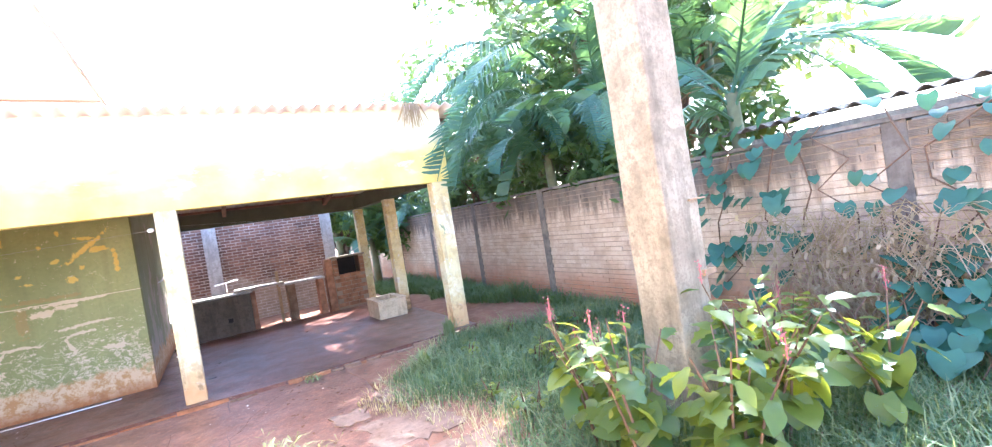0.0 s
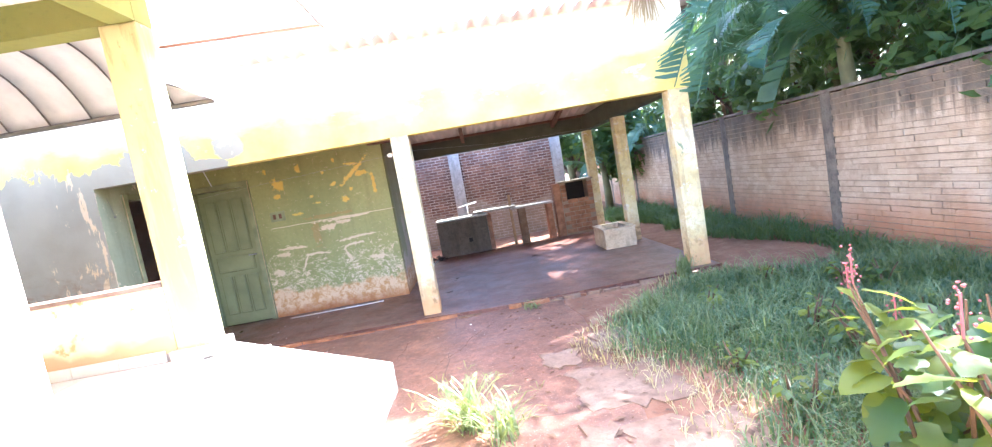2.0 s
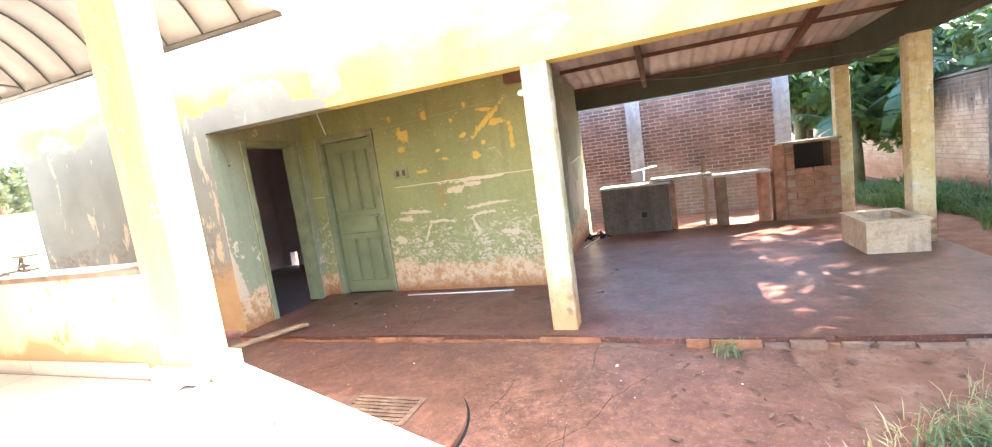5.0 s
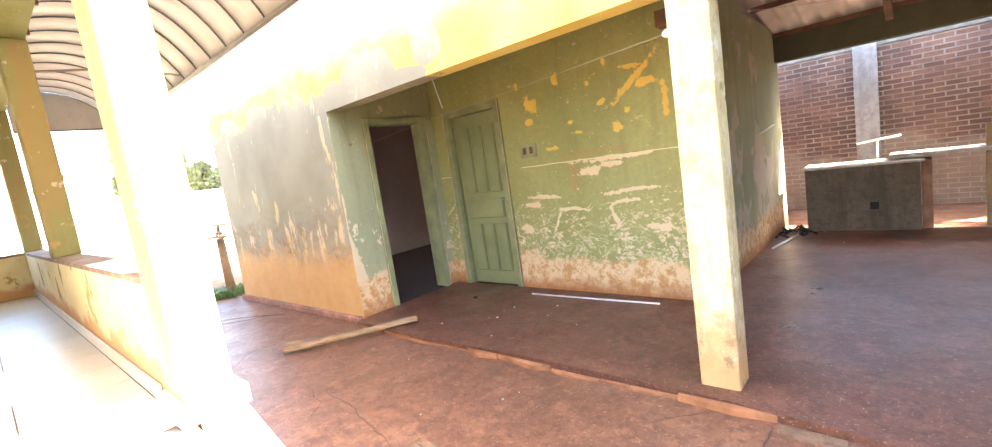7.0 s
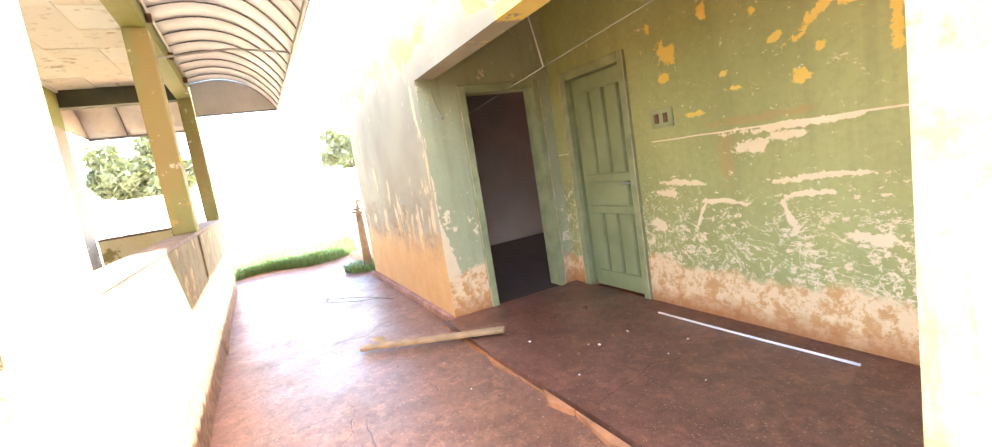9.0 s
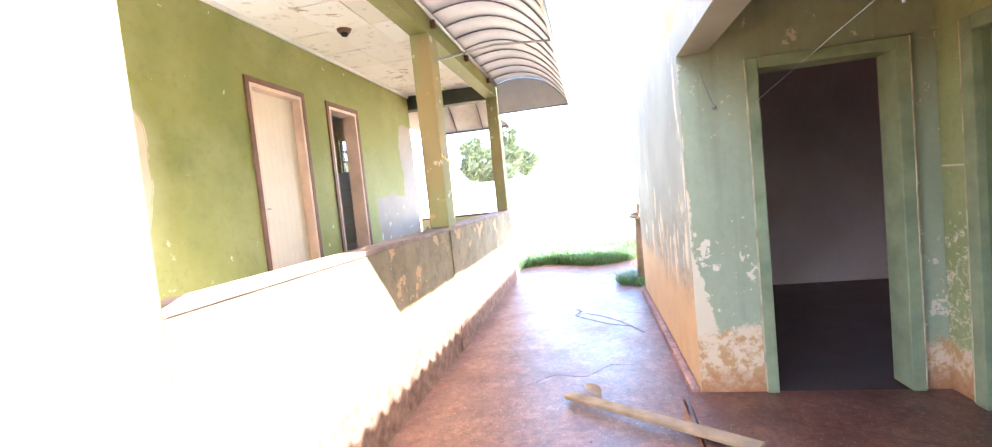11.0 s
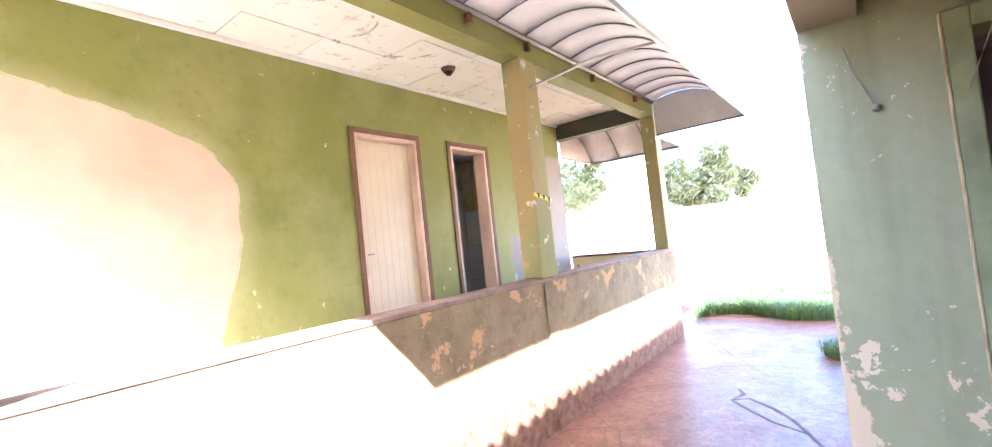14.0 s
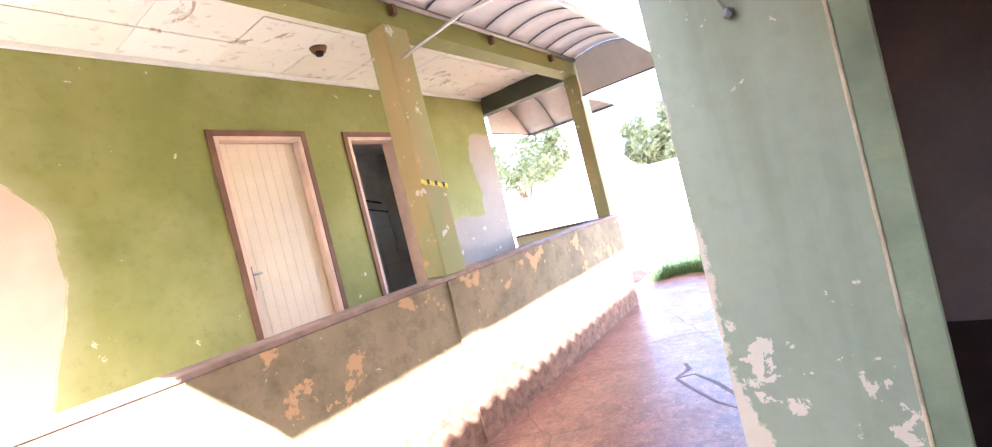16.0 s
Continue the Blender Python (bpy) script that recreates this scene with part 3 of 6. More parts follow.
M_YELLOW = plain("yellow_tape", (0.80, 0.60, 0.03), 0.5, 0, 0.05)
M_BATH = plain("white_wall_tile", (0.74, 0.75, 0.77), 0.25, 0, 0.04, 2, 0.02, 0.5)
# Darker than the door paint: the shade in its grooves as a colour.
M_GROOVE = plain("shaded_green_groove", (0.19, 0.205, 0.10), 0.7)
M_BATHWALL = plain("grey_plaster", (0.64, 0.62, 0.60), 0.8)
M_OVENRED = plain("hollow_orange_brick", (0.34, 0.165, 0.095), 0.9, 0, 0.35, 6, 0.5)
M_SOOT = plain("soot", (0.028, 0.022, 0.020), 0.95)
M_BANANA = leaf_material("banana_leaf", (0.085, 0.150, 0.082), (0.042, 0.100, 0.078), 0.45, 0.22)
M_DRYLEAF = plain("dry_banana_leaf", (0.26, 0.16, 0.08), 0.9, 0, 0.3, 8)
M_STEM = plain("banana_stem", (0.14, 0.13, 0.06), 0.7, 0, 0.3, 4)
M_SHRUB = leaf_material("broad_weed_leaf", (0.170, 0.190, 0.026), (0.018, 0.070, 0.030), 0.42, 0.36)
M_VINE = leaf_material("vine_leaf", (0.056, 0.130, 0.080), (0.030, 0.090, 0.066), 0.5, 0.25)
M_TWIG = plain("brown_twig", (0.16, 0.09, 0.05), 0.9, 0, 0.3, 8)
M_DRYVINE = island_leaf("dry_vine", (0.38, 0.30, 0.22), (0.16, 0.11, 0.075), 0.9)
M_GRASS = island_leaf("grass_blade", (0.125, 0.165, 0.062), (0.036, 0.085, 0.050))
M_STRAW = island_leaf("pale_grass_blade", (0.20, 0.215, 0.105), (0.085, 0.135, 0.05))
M_TREE = island_leaf("tree_leaf", (0.105, 0.155, 0.048), (0.045, 0.090, 0.036))
# Greyed copy of the tree leaf: distance haze put into its colour.
M_FARTREE = island_leaf("haze_grey_far_leaf", (0.115, 0.125, 0.085), (0.05, 0.062, 0.045))
M_FLOWER = plain("pink_flower", (0.40, 0.125, 0.115), 0.8)
M_BARK = plain("bark", (0.12, 0.085, 0.06), 0.95, 0, 0.3, 6, 0.5)
M_FARWALL = plain("distant_pale_wall", (0.70, 0.66, 0.58), 0.9)


# ---- mesh helpers ----
def box(bm, x0, x1, y0, y1, z0, z1):
    v = [bm.verts.new(p) for p in ((x0, y0, z0), (x1, y0, z0), (x1, y1, z0), (x0, y1, z0), (x0, y0, z1), (x1, y0, z1), (x1, y1, z1), (x0, y1, z1))]
    for f in ((3, 2, 1, 0), (4, 5, 6, 7), (0, 1, 5, 4), (1, 2, 6, 5), (2, 3, 7, 6), (3, 0, 4, 7)):
        bm.faces.new([v[i] for i in f])
    return v


def boxes(*rows, bevel=0.0):
    bm = bmesh.new()
    for r in rows:
        box(bm, *r)
    if bevel:
        bmesh.ops.bevel(bm, geom=list(bm.edges), offset=bevel, segments=2, profile=0.5, affect="EDGES")
    return bm


def tube(bm, points, radius, sides=8, end=None):
    """A round bar along the points; end: the radius at its last point."""
    pts = [Vector(p) for p in points]
    rings = []
    for i, p in enumerate(pts):
        d = (pts[min(i + 1, len(pts) - 1)] - pts[max(i - 1, 0)]).normalized()
        a = d.orthogonal().normalized()
        b = d.cross(a)
        r = radius if end is None else radius + (end - radius) * i / (len(pts) - 1)
        rings.append([bm.verts.new(p + r * (math.cos(2 * math.pi * k / sides) * a + math.sin(2 * math.pi * k / sides) * b)) for k in range(sides)])
    for i in range(len(rings) - 1):
        # match the turn of neighbouring rings
        lo, hi = rings[i], rings[i + 1]
        best = min(range(sides), key=lambda s: sum((lo[k].co - hi[(k + s) % sides].co).length for k in range(sides)))
        hi[:] = hi[best:] + hi[:best]
        for k in range(sides):
            bm.faces.new((lo[k], lo[(k + 1) % sides], hi[(k + 1) % sides], hi[k]))
    bm.faces.new(rings[0][::-1])
    bm.faces.new(rings[-1])


def prism(bm, outline, z0, z1):
    lo = [bm.verts.new((x, y, z0)) for x, y in outline]
    hi = [bm.verts.new((x, y, z1)) for x, y in outline]
    bm.faces.new(lo[::-1])
    bm.faces.new(hi)
    for i in range(len(lo)):
        j = (i + 1) % len(lo)
        bm.faces.new((lo[i], lo[j], hi[j], hi[i]))


def sheet(bm, point, nu, nv, thick):
    """A thin sheet over u, v in 0..1; point(u, v) gives its upper side and thick its depth along -z."""
    top = [[bm.verts.new(point(i / nu, j / nv)) for j in range(nv + 1)] for i in range(nu + 1)]
    low = [[bm.verts.new(v.co - Vector((0, 0, thick))) for v in row] for row in top]
    for i in range(nu):
        for j in range(nv):
            bm.faces.new((top[i][j], top[i + 1][j], top[i + 1][j + 1], top[i][j + 1]))
            bm.faces.new((low[i][j + 1], low[i + 1][j + 1], low[i + 1][j], low[i][j]))
    for i in range(nu):
        bm.faces.new((top[i][0], low[i][0], low[i + 1][0], top[i + 1][0]))
        bm.faces.new((top[i + 1][nv], low[i + 1][nv], low[i][nv], top[i][nv]))
    for j in range(nv):
        bm.faces.new((top[0][j + 1], low[0][j + 1], low[0][j], top[0][j]))
        bm.faces.new((top[nu][j], low[nu][j], low[nu][j + 1], top[nu][j + 1]))


def mesh_of(name, bm, material, smooth=False):
    bmesh.ops.recalc_face_normals(bm, faces=list(bm.faces))
    me = bpy.data.meshes.new(name)
    bm.to_mesh(me)
    bm.free()
    me.materials.append(material)
    if smooth:
        for p in me.polygons:
            p.use_smooth = True
    return me


def part(name, bm, material, parent=None, label="", smooth=False):
    """One mesh object, in world coordinates, under a thing or a part."""
    ob = new(name, mesh_of(name, bm, material, smooth))
    if parent is not None:
        hang(ob, parent)
    if label:
        ob["label"] = label
    return ob


def place_of(ob):
    m = ob.matrix_basis.copy()
    return place_of(ob.parent) @ ob.matrix_parent_inverse @ m if ob.parent else m


def hang(ob, parent):
    ob.parent = parent
    ob.matrix_parent_inverse = place_of(parent).inverted()


def thing(name, x, y, z, label, category, group="", kind=""):
    ob = new(name)
    ob.empty_display_size = 0.1
    ob.matrix_basis = Matrix.Translation((x, y, z))
    return tagged(ob, label, category, group, kind)


def structure(name, bm, material, label, category="wall", smooth=False):
    return tagged(part(name, bm, material, None, "", smooth), label, category, "", "structure")


def at(name, mesh, m, parent, label=""):
    """An object on a shared mesh, at the pose m of the world."""
    ob = new(name, mesh)
    ob.matrix_basis = m
    if parent is not None:
        ob.parent = parent
        ob.matrix_parent_inverse = place_of(parent).inverted()
    if label:
        ob["label"] = label
    return ob


# ---- ground and floors ----
bm = bmesh.new()
GX = [-3000, -200, -60, -30, -16, -12, -10, -6, -2, 2, 5, 10, 20, 60, 200, 3000]
GY = [-3000, -200, -60, -20, -8, -3, 0, 3, 6, 10, 14, 25, 60, 200, 3000]
gv = [[bm.verts.new((x, y, 0)) for y in GY] for x in GX]
for i in range(len(GX) - 1):
    for j in range(len(GY) - 1):
        bm.faces.new((gv[i][j], gv[i + 1][j], gv[i + 1][j + 1], gv[i][j + 1]))
structure("ground", bm, M_EARTH, "bare red earth ground of the yard", "ground")


def ragged(x0, x1, y0, y1, step, amount, seed):
    """The outline of a slab whose broken edges wander."""
    r = random.Random(seed)
    pts = []
    for a, b in (((x0, y0), (x1, y0)), ((x1, y0), (x1, y1)), ((x1, y1), (x0, y1)), ((x0, y1), (x0, y0))):
        n = max(1, int(math.dist(a, b) / step))
        for k in range(n):
            pts.append((a[0] + (b[0] - a[0]) * k / n + r.uniform(-amount, amount), a[1] + (b[1] - a[1]) * k / n + r.uniform(-amount, amount)))
    return pts


bm = bmesh.new()
prism(bm, ragged(-9.75, 1.15, 2.0, 6.32, 0.35, 0.07, 3), -0.05, 0.006)
structure("yard_paving", bm, M_LANE, "cracked red cement paving of the yard and side lane", "paving")
bm = bmesh.new()
prism(bm, [(-3.95, 6.20), (-2.9, 6.16), (-1.7, 6.19), (-0.4, 6.17), (0.3, 6.10), (1.2, 6.12), (2.0, 6.16), (3.12, 6.2), (3.12, 10.62), (2.1, 10.68), (-0.9, 10.72), (-0.9, 7.68), (-3.95, 7.68)], -0.05, 0.05)
structure("porch_floor", bm, M_SLAB, "polished dark red cement porch floor", "floor")

rng = random.Random(5)
M_KERB = plain("crumbling_orange_cement", (0.36, 0.155, 0.07), 0.9, 0, 0.3, 8, 0.5)
kerb = thing("porch_kerb", -0.4, 6.1, 0, "crumbling cement edge strip along the porch floor", "kerb")
M_OLDSLAB = bare_concrete("pale_broken_cement", (0.19, 0.105, 0.062), (0.30, 0.195, 0.13), 5.0)
x = -3.9
while x < 3.0:
    west = x < -0.4
    w = rng.uniform(0.25, 0.6) if west else rng.uniform(0.07, 0.34)
    if west or rng.random() < 0.85:
        bm = bmesh.new()
        y0 = 6.14 + rng.uniform(-0.012, 0.012) if west else 6.055 + rng.uniform(-0.035, 0.02)
        y1 = 6.162 if west else 6.098
        top = 0.026 + rng.uniform(-0.012, 0.014) if west else rng.uniform(0.018, 0.058)
        prism(bm, [(x, y0 + rng.uniform(0, 0.03)), (x + w * rng.uniform(0.3, 0.7), y0 - rng.uniform(0, 0.03)), (x + w - 0.012, y0 + rng.uniform(0, 0.02)), (x + w - 0.012, y1), (x, y1)], -0.02, top)
        part("kerb_piece", bm, M_KERB if west or rng.random() < 0.35 else M_OLDSLAB, kerb)
    x += w

# broken old slab between the paving and the grass
for k, (x0, x1, y0, y1) in enumerate(((0.80, 1.50, 3.45, 4.10), (0.95, 1.65, 2.55, 3.25), (1.15, 1.7, 4.32, 4.80), (0.62, 0.98, 4.22, 4.50), (0.72, 0.92, 2.95, 3.3))):
    bm = bmesh.new()
    prism(bm, ragged(x0, x1, y0, y1, 0.08, 0.055, 20 + k), -0.05, 0.010 + 0.003 * k)
    tagged(part("broken_slab", bm, M_OLDSLAB), "broken piece of pale cement slab in the yard", "slab", "broken slab pieces")

# half-round inspection cover by the steps
cover = thing("drain_cover", -1.35, 4.8, 0, "half-round raised cement drain cover with a small grate", "drain cover")
bm = bmesh.new()
prism(bm, [(-1.36 + 0.66 * math.cos(a), 4.72 + 0.70 * math.sin(a)) for a in [math.pi * k / 24 for k in range(25)]] + [(-2.02, 4.36), (-0.70, 4.36)], -0.02, 0.045)
part("cover_slab", bm, M_LANE, cover)
bm = bmesh.new()
prism(bm, [(-1.36 + 0.675 * math.cos(a), 4.72 + 0.715 * math.sin(a)) for a in [math.pi * k / 24 for k in range(25)]] + [(-2.06, 4.36), (-0.66, 4.36)], -0.02, 0.012)
part("joint", bm, M_SOOT, cover)
bm = boxes((-1.62, -1.08, 4.80, 5.12, 0.04, 0.052))
part("grate_frame", bm, M_PALE, cover)
for k in range(7):
    part("grate_bar", boxes((-1.58, -1.12, 4.83 + k * 0.04, 4.845 + k * 0.04, 0.05, 0.06)), M_PALE, cover)

# ---- the porch building ----
ROOF0, ROOF1 = 3.30, 2.45  # height of the roof at its front and back edge
bm = boxes((-7.17, -3.95, 6.29, 6.47, 0, 2.2), (-7.17, 3.08, 6.29, 6.47, 2.2, 3.27))
structure("wall_front", bm, M_FRONT, "front wall and deep fascia with peeling yellow paint")
# the skirting strip at its foot
structure("baseboard", boxes((-7.17, -3.96, 6.23, 6.287, 0, 0.07), bevel=0.01), M_ROUND, "cement skirting strip along the wall foot", "skirting")
bm = boxes((-4.1, -3.95, 6.474, 6.6745, 0, 2.9), (-4.1, -3.95, 7.5355, 7.678, 0, 2.9), (-4.1, -3.95, 6.6745, 7.5355, 2.1255, 2.9), (-3.9495, -3.946, 6.2905, 6.6745, 0, 2.199))
structure("wall_side", bm, M_GREEN_SIDE, "green painted side wall of the porch recess")
bm = boxes((-4.1, -3.75, 7.68, 7.83, 0, 2.97), (-2.87, -0.9, 7.68, 7.83, 0, 2.97), (-3.75, -2.87, 7.68, 7.83, 2.13, 2.97))
structure("wall_back", bm, M_GREEN, "green wall with large flakes of paint missing")
bm = boxes((-1.05, -0.9, 7.834, 11.1, 0, 2.62), (-1.05, -0.9, 7.834, 9.4, 2.62, 2.8))
structure("wall_end", bm, M_GREEN_END, "dark green end wall beside the porch floor")
# rooms behind
# The wide unseen opening in the back wall is added to brighten the room.
bm = boxes((-7.17, -7.02, 6.474, 10.2, 0, 2.9), (-6.60, -5.95, 10.05, 10.2, 0, 2.7), (-4.25, -1.05, 10.05, 10.2, 0, 2.7), (-5.95, -4.25, 10.05, 10.2, 0, 0.9), (-5.95, -4.25, 10.05, 10.2, 2.15, 2.7), (-7.02, -6.88, 10.05, 10.2, 0, 2.7), (-6.88, -6.70, 10.05, 10.2, 0.30, 2.7), (-6.70, -6.60, 10.05, 10.2, 0, 2.7), (-4.1, -3.95, 7.834, 10.05, 0, 2.75))
structure("wall_room", bm, M_ROOM, "dull pink wall of the dark room")
# One even dark brown over both room floors.
structure("room_floor", boxes((-7.02, -3.96, 6.474, 10.05, -0.05, 0.03), (-3.94, -1.06, 7.85, 10.04, -0.05, 0.03)), M_ROOM_LOW, "dark floor of the room", "floor")
structure("ceiling_room", boxes((-7.02, -4.1, 6.474, 10.04, 2.62, 2.66)), M_ROOM, "plain ceiling of the dark room", "ceiling")


def pillar(x0, x1, y0, y1, z0, z1, material, label):
    bm = boxes((x0, x1, y0, y1, z0, z1), bevel=0.012)
    for v in bm.verts:
        v.co.x += 0.006 * noise.noise(v.co * 2.1)
        v.co.y += 0.006 * noise.noise(v.co * 2.3 + Vector((5, 0, 0)))
    return tagged(part("pillar", bm, material), label, "pillar", "porch pillars")


pillar(-0.52, -0.31, 6.285, 6.465, 0.04, 2.2, M_PILLAR, "square porch pillar with worn yellow paint")
pillar(2.80, 3.04, 6.285, 6.485, 0.0, 2.2, M_PILLAR, "square porch pillar with worn cream paint")
pillar(2.85, 3.05, 8.72, 8.92, 0.04, 2.2, M_PILLAR, "square porch pillar with green and cream paint")
pillar(2.84, 3.03, 10.95, 11.12, 0.0, 2.2, M_PILLAR, "square back porch pillar beside the oven")
structure("beam_back", boxes((-0.9, 3.05, 10.93, 11.1, 2.2, 2.5)), M_BEAM, "dark green back beam of the porch", "beam")
structure("beam_side", boxes((2.84, 3.05, 6.474, 10.926, 2.2, 2.5)), M_BEAM, "dark green side beam of the porch", "beam")

# corrugated roof on its timbers
bm = bmesh.new()
wave = 0.177
nw = int(11.0 / wave * 6)
sheet(bm, lambda u, v: (-7.36 + 10.76 * u, 6.12 + 5.63 * v, ROOF0 + (ROOF1 - ROOF0) * v + 0.029 * math.sin(2 * math.pi * 10.76 * u / wave)), nw, 4, 0.008)
roof = structure("roof", bm, M_ROOF, "weathered corrugated fibre cement roof", "roof", True)
for k in range(5):
    y = 6.55 + 1.07 * k
    z = ROOF0 + (ROOF1 - ROOF0) * (y - 6.12) / 5.63 - 0.05
    part("purlin", boxes((-0.88, 3.3, y - 0.025, y + 0.025, z - 0.05, z)), M_TIMBER, roof)
for x in (0.25, 2.2):
    bm = bmesh.new()
    v = box(bm, x - 0.035, x + 0.035, 6.4, 10.92, 0, 0.1)
    for q in v:
        q.co.z += ROOF0 + (ROOF1 - ROOF0) * (q.co.y - 6.12) / 5.63 - 0.195
    part("rafter", bm, M_TIMBER, roof)
part("end_beam", boxes((-1.05, -0.72, 7.5, 7.62, 2.30, 2.42)), M_TIMBER, roof)


# ---- doors ----
def panel_door(x0, x1, z0, z1):
    """The raised fields of a panelled leaf: three tall ones, a cross one, three short ones."""
    w = x1 - x0
    rows = []
    for k in range(3):
        a = x0 + w * (0.12 + 0.27 * k)
        rows += [(a, a + w * 0.20, z0 + (z1 - z0) * 0.55, z1 - 0.14), (a, a + w * 0.20, z0 + 0.16, z0 + (z1 - z0) * 0.36)]
    rows.append((x0 + w * 0.12, x1 - w * 0.14, z0 + (z1 - z0) * 0.40, z0 + (z1 - z0) * 0.51))
    return rows


door = thing("door_1", -3.29, 7.7, 0.05, "closed green panelled wooden door with worn paint", "door", kind="structure")
for r in ((-3.745, -3.665, 7.655, 7.80, 0.05, 2.125), (-2.945, -2.875, 7.655, 7.80, 0.05, 2.125), (-3.665, -2.945, 7.655, 7.80, 2.045, 2.125)):
    part("door_frame", boxes(r, bevel=0.006), M_DOORFRAME, door)
leaf = part("leaf", boxes((-3.66, -2.95, 7.735, 7.77, 0.052, 2.04), bevel=0.003), M_DOOR, door)
for x0, x1, z0, z1 in panel_door(-3.66, -2.95, 0.06, 2.04):
    bm = boxes((x0, x1, 7.712, 7.734, z0, z1), bevel=0.008)
    part("panel", bm, M_DOOR, leaf)
    # Dark strips drawn for the shadow lines round each panel.
    bm = boxes((x0 - 0.014, x0 - 0.004, 7.726, 7.7345, z0, z1), (x1 + 0.004, x1 + 0.014, 7.726, 7.7345, z0, z1), (x0 - 0.014, x1 + 0.014, 7.726, 7.7345, z0 - 0.014, z0 - 0.004))
    part("moulding_shade", bm, M_GROOVE, leaf)
M_WORN = plain("paint_worn_to_cream_wood", (0.52, 0.41, 0.24), 0.8, 0, 0.3, 9, 0.4)
for x in (-3.742, -2.878):
    part("worn_edge", boxes((x - 0.004, x + 0.004, 7.6515, 7.658, 0.06, 2.12), bevel=0.002), M_WORN, door, "frame edge worn to pale wood")
# Dark strip painted for the shadow beside the left frame.
part("shadow_gap", boxes((-3.664, -3.6605, 7.70, 7.76, 0.06, 2.04)), M_GROOVE, door)
bm = bmesh.new()
tube(bm, [(-3.0, 7.733, 1.05), (-3.0, 7.69, 1.05), (-3.09, 7.685, 1.05)], 0.010)
part("door_handle", bm, M_STEEL, door, "worn steel lever handle", True)

door = thing("door_2", -4.02, 7.1, 0.05, "open doorway with green wooden frame to a dark room", "doorway", kind="structure")
for r in ((-4.11, -3.92, 6.675, 6.745, 0.05, 2.125), (-4.11, -3.92, 7.465, 7.535, 0.05, 2.125), (-4.11, -3.92, 6.745, 7.465, 2.055, 2.125)):
    part("door_frame", boxes(r, bevel=0.006), M_DOORFRAME, door)

for y in (6.6735, 7.5365):
    part("worn_edge", boxes((-3.927, -3.9165, y - 0.0045, y + 0.0045, 0.06, 2.12), bevel=0.003), M_WORN, door, "frame edge worn to pale wood")

plate = thing("light_switch", -2.55, 7.67, 1.54, "old double switch plate with one cover missing", "switch")
part("plate", boxes((-2.66, -2.45, 7.667, 7.679, 1.46, 1.60), bevel=0.004), M_DOORFRAME, plate)
for x in (-2.63, -2.545):
    part("socket", boxes((x + 0.01, x + 0.05, 7.658, 7.6665, 1.495, 1.565), bevel=0.006), M_TIMBER, plate)

# ---- the house with its veranda ----
F = 0.62
bm = boxes((-8.30, -6.405, 2.68, 2.83, 0, 3.3), (-5.775, -5.245, 2.68, 2.83, 0, 3.3), (-4.485, -1.66, 2.68, 2.83, 0, 3.3),
           (-6.405, -5.775, 2.68, 2.83, 2.68, 3.3), (-5.245, -4.485, 2.68, 2.83, 2.68, 3.3), (-6.405, -5.775, 2.68, 2.83, 0, F), (-5.245, -4.485, 2.68, 2.83, 0, F))
structure("wall_veranda", bm, M_HOUSE, "olive green veranda wall with bare plaster patches")
bm = boxes((-8.30, -8.15, -0.75, 1.58, 0, 3.3), (-8.30, -8.15, 2.06, 2.676, 0, 3.3), (-8.30, -8.15, 1.58, 2.06, 0, 1.93), (-8.30, -8.15, 1.58, 2.06, 2.67, 3.3), (-1.81, -1.66, -0.75, 2.676, 0, 3.3), (-8.15, -1.81, -0.75, -0.6, 0, 3.3))
structure("wall_house", bm, M_PILLAR, "outer house walls with faded paint")
structure("roof_house", boxes((-8.5, -1.5, 0.72, 4.36, 3.32, 3.44)), M_ROOF, "plain house roof over the veranda", "roof")
structure("veranda_floor", boxes((-8.45, -1.72, 2.83, 4.17, 0, F - 0.012)), M_GROUT, "raised veranda floor bed", "floor")

# ceiling boards: one mesh
bm = bmesh.new()
bx = -8.3
while bx < -1.8:
    for j in range(3):
        y0 = 2.84 + j * 0.445
        dz = 0.004 * math.sin(bx * 7 + j * 3)
        box(bm, bx + 0.0025, min(bx + 0.62, -1.74) - 0.0025, y0 + 0.0025, y0 + 0.4425, 3.262 + dz, 3.28 + dz)
    bx += 0.62
box(bm, -8.3, -1.74, 2.836, 4.168, 3.285, 3.316)
structure("ceiling", bm, M_BOARD, "flaking white boarded veranda ceiling", "ceiling")
bm = boxes((-8.29, -1.75, 2.834, 2.862, 3.222, 3.258))
structure("trim", bm, M_WHITE, "white strip round the veranda ceiling", "trim")

bm = boxes((-8.50, -1.74, 4.17, 4.35, 3.03, 3.30))
structure("beam_veranda", bm, M_HOUSE, "olive green veranda edge beam", "beam")
bm = boxes((-1.92, -1.74, 2.834, 4.166, 3.03, 3.258))
structure("beam_east", bm, M_HOUSE, "olive green beam over the veranda steps", "beam")
bm = boxes((-8.50, -8.32, 2.70, 4.166, 3.03, 3.315))
structure("beam_west", bm, M_BEAM, "dark green beam at the veranda end", "beam")

# low wall: outside and inside skins, cap, skirting tiles
bm = boxes((-8.50, -2.0, 4.262, 4.35, 0, 1.17))
structure("low_wall_outside", bm, M_LOW_OUT, "low veranda wall with stained olive paint", "low wall")
bm = boxes((-8.50, -2.0, 4.17, 4.26, 0, 1.17))
structure("low_wall_inside", bm, M_LOW_IN, "low veranda wall with stained yellow paint", "low wall")
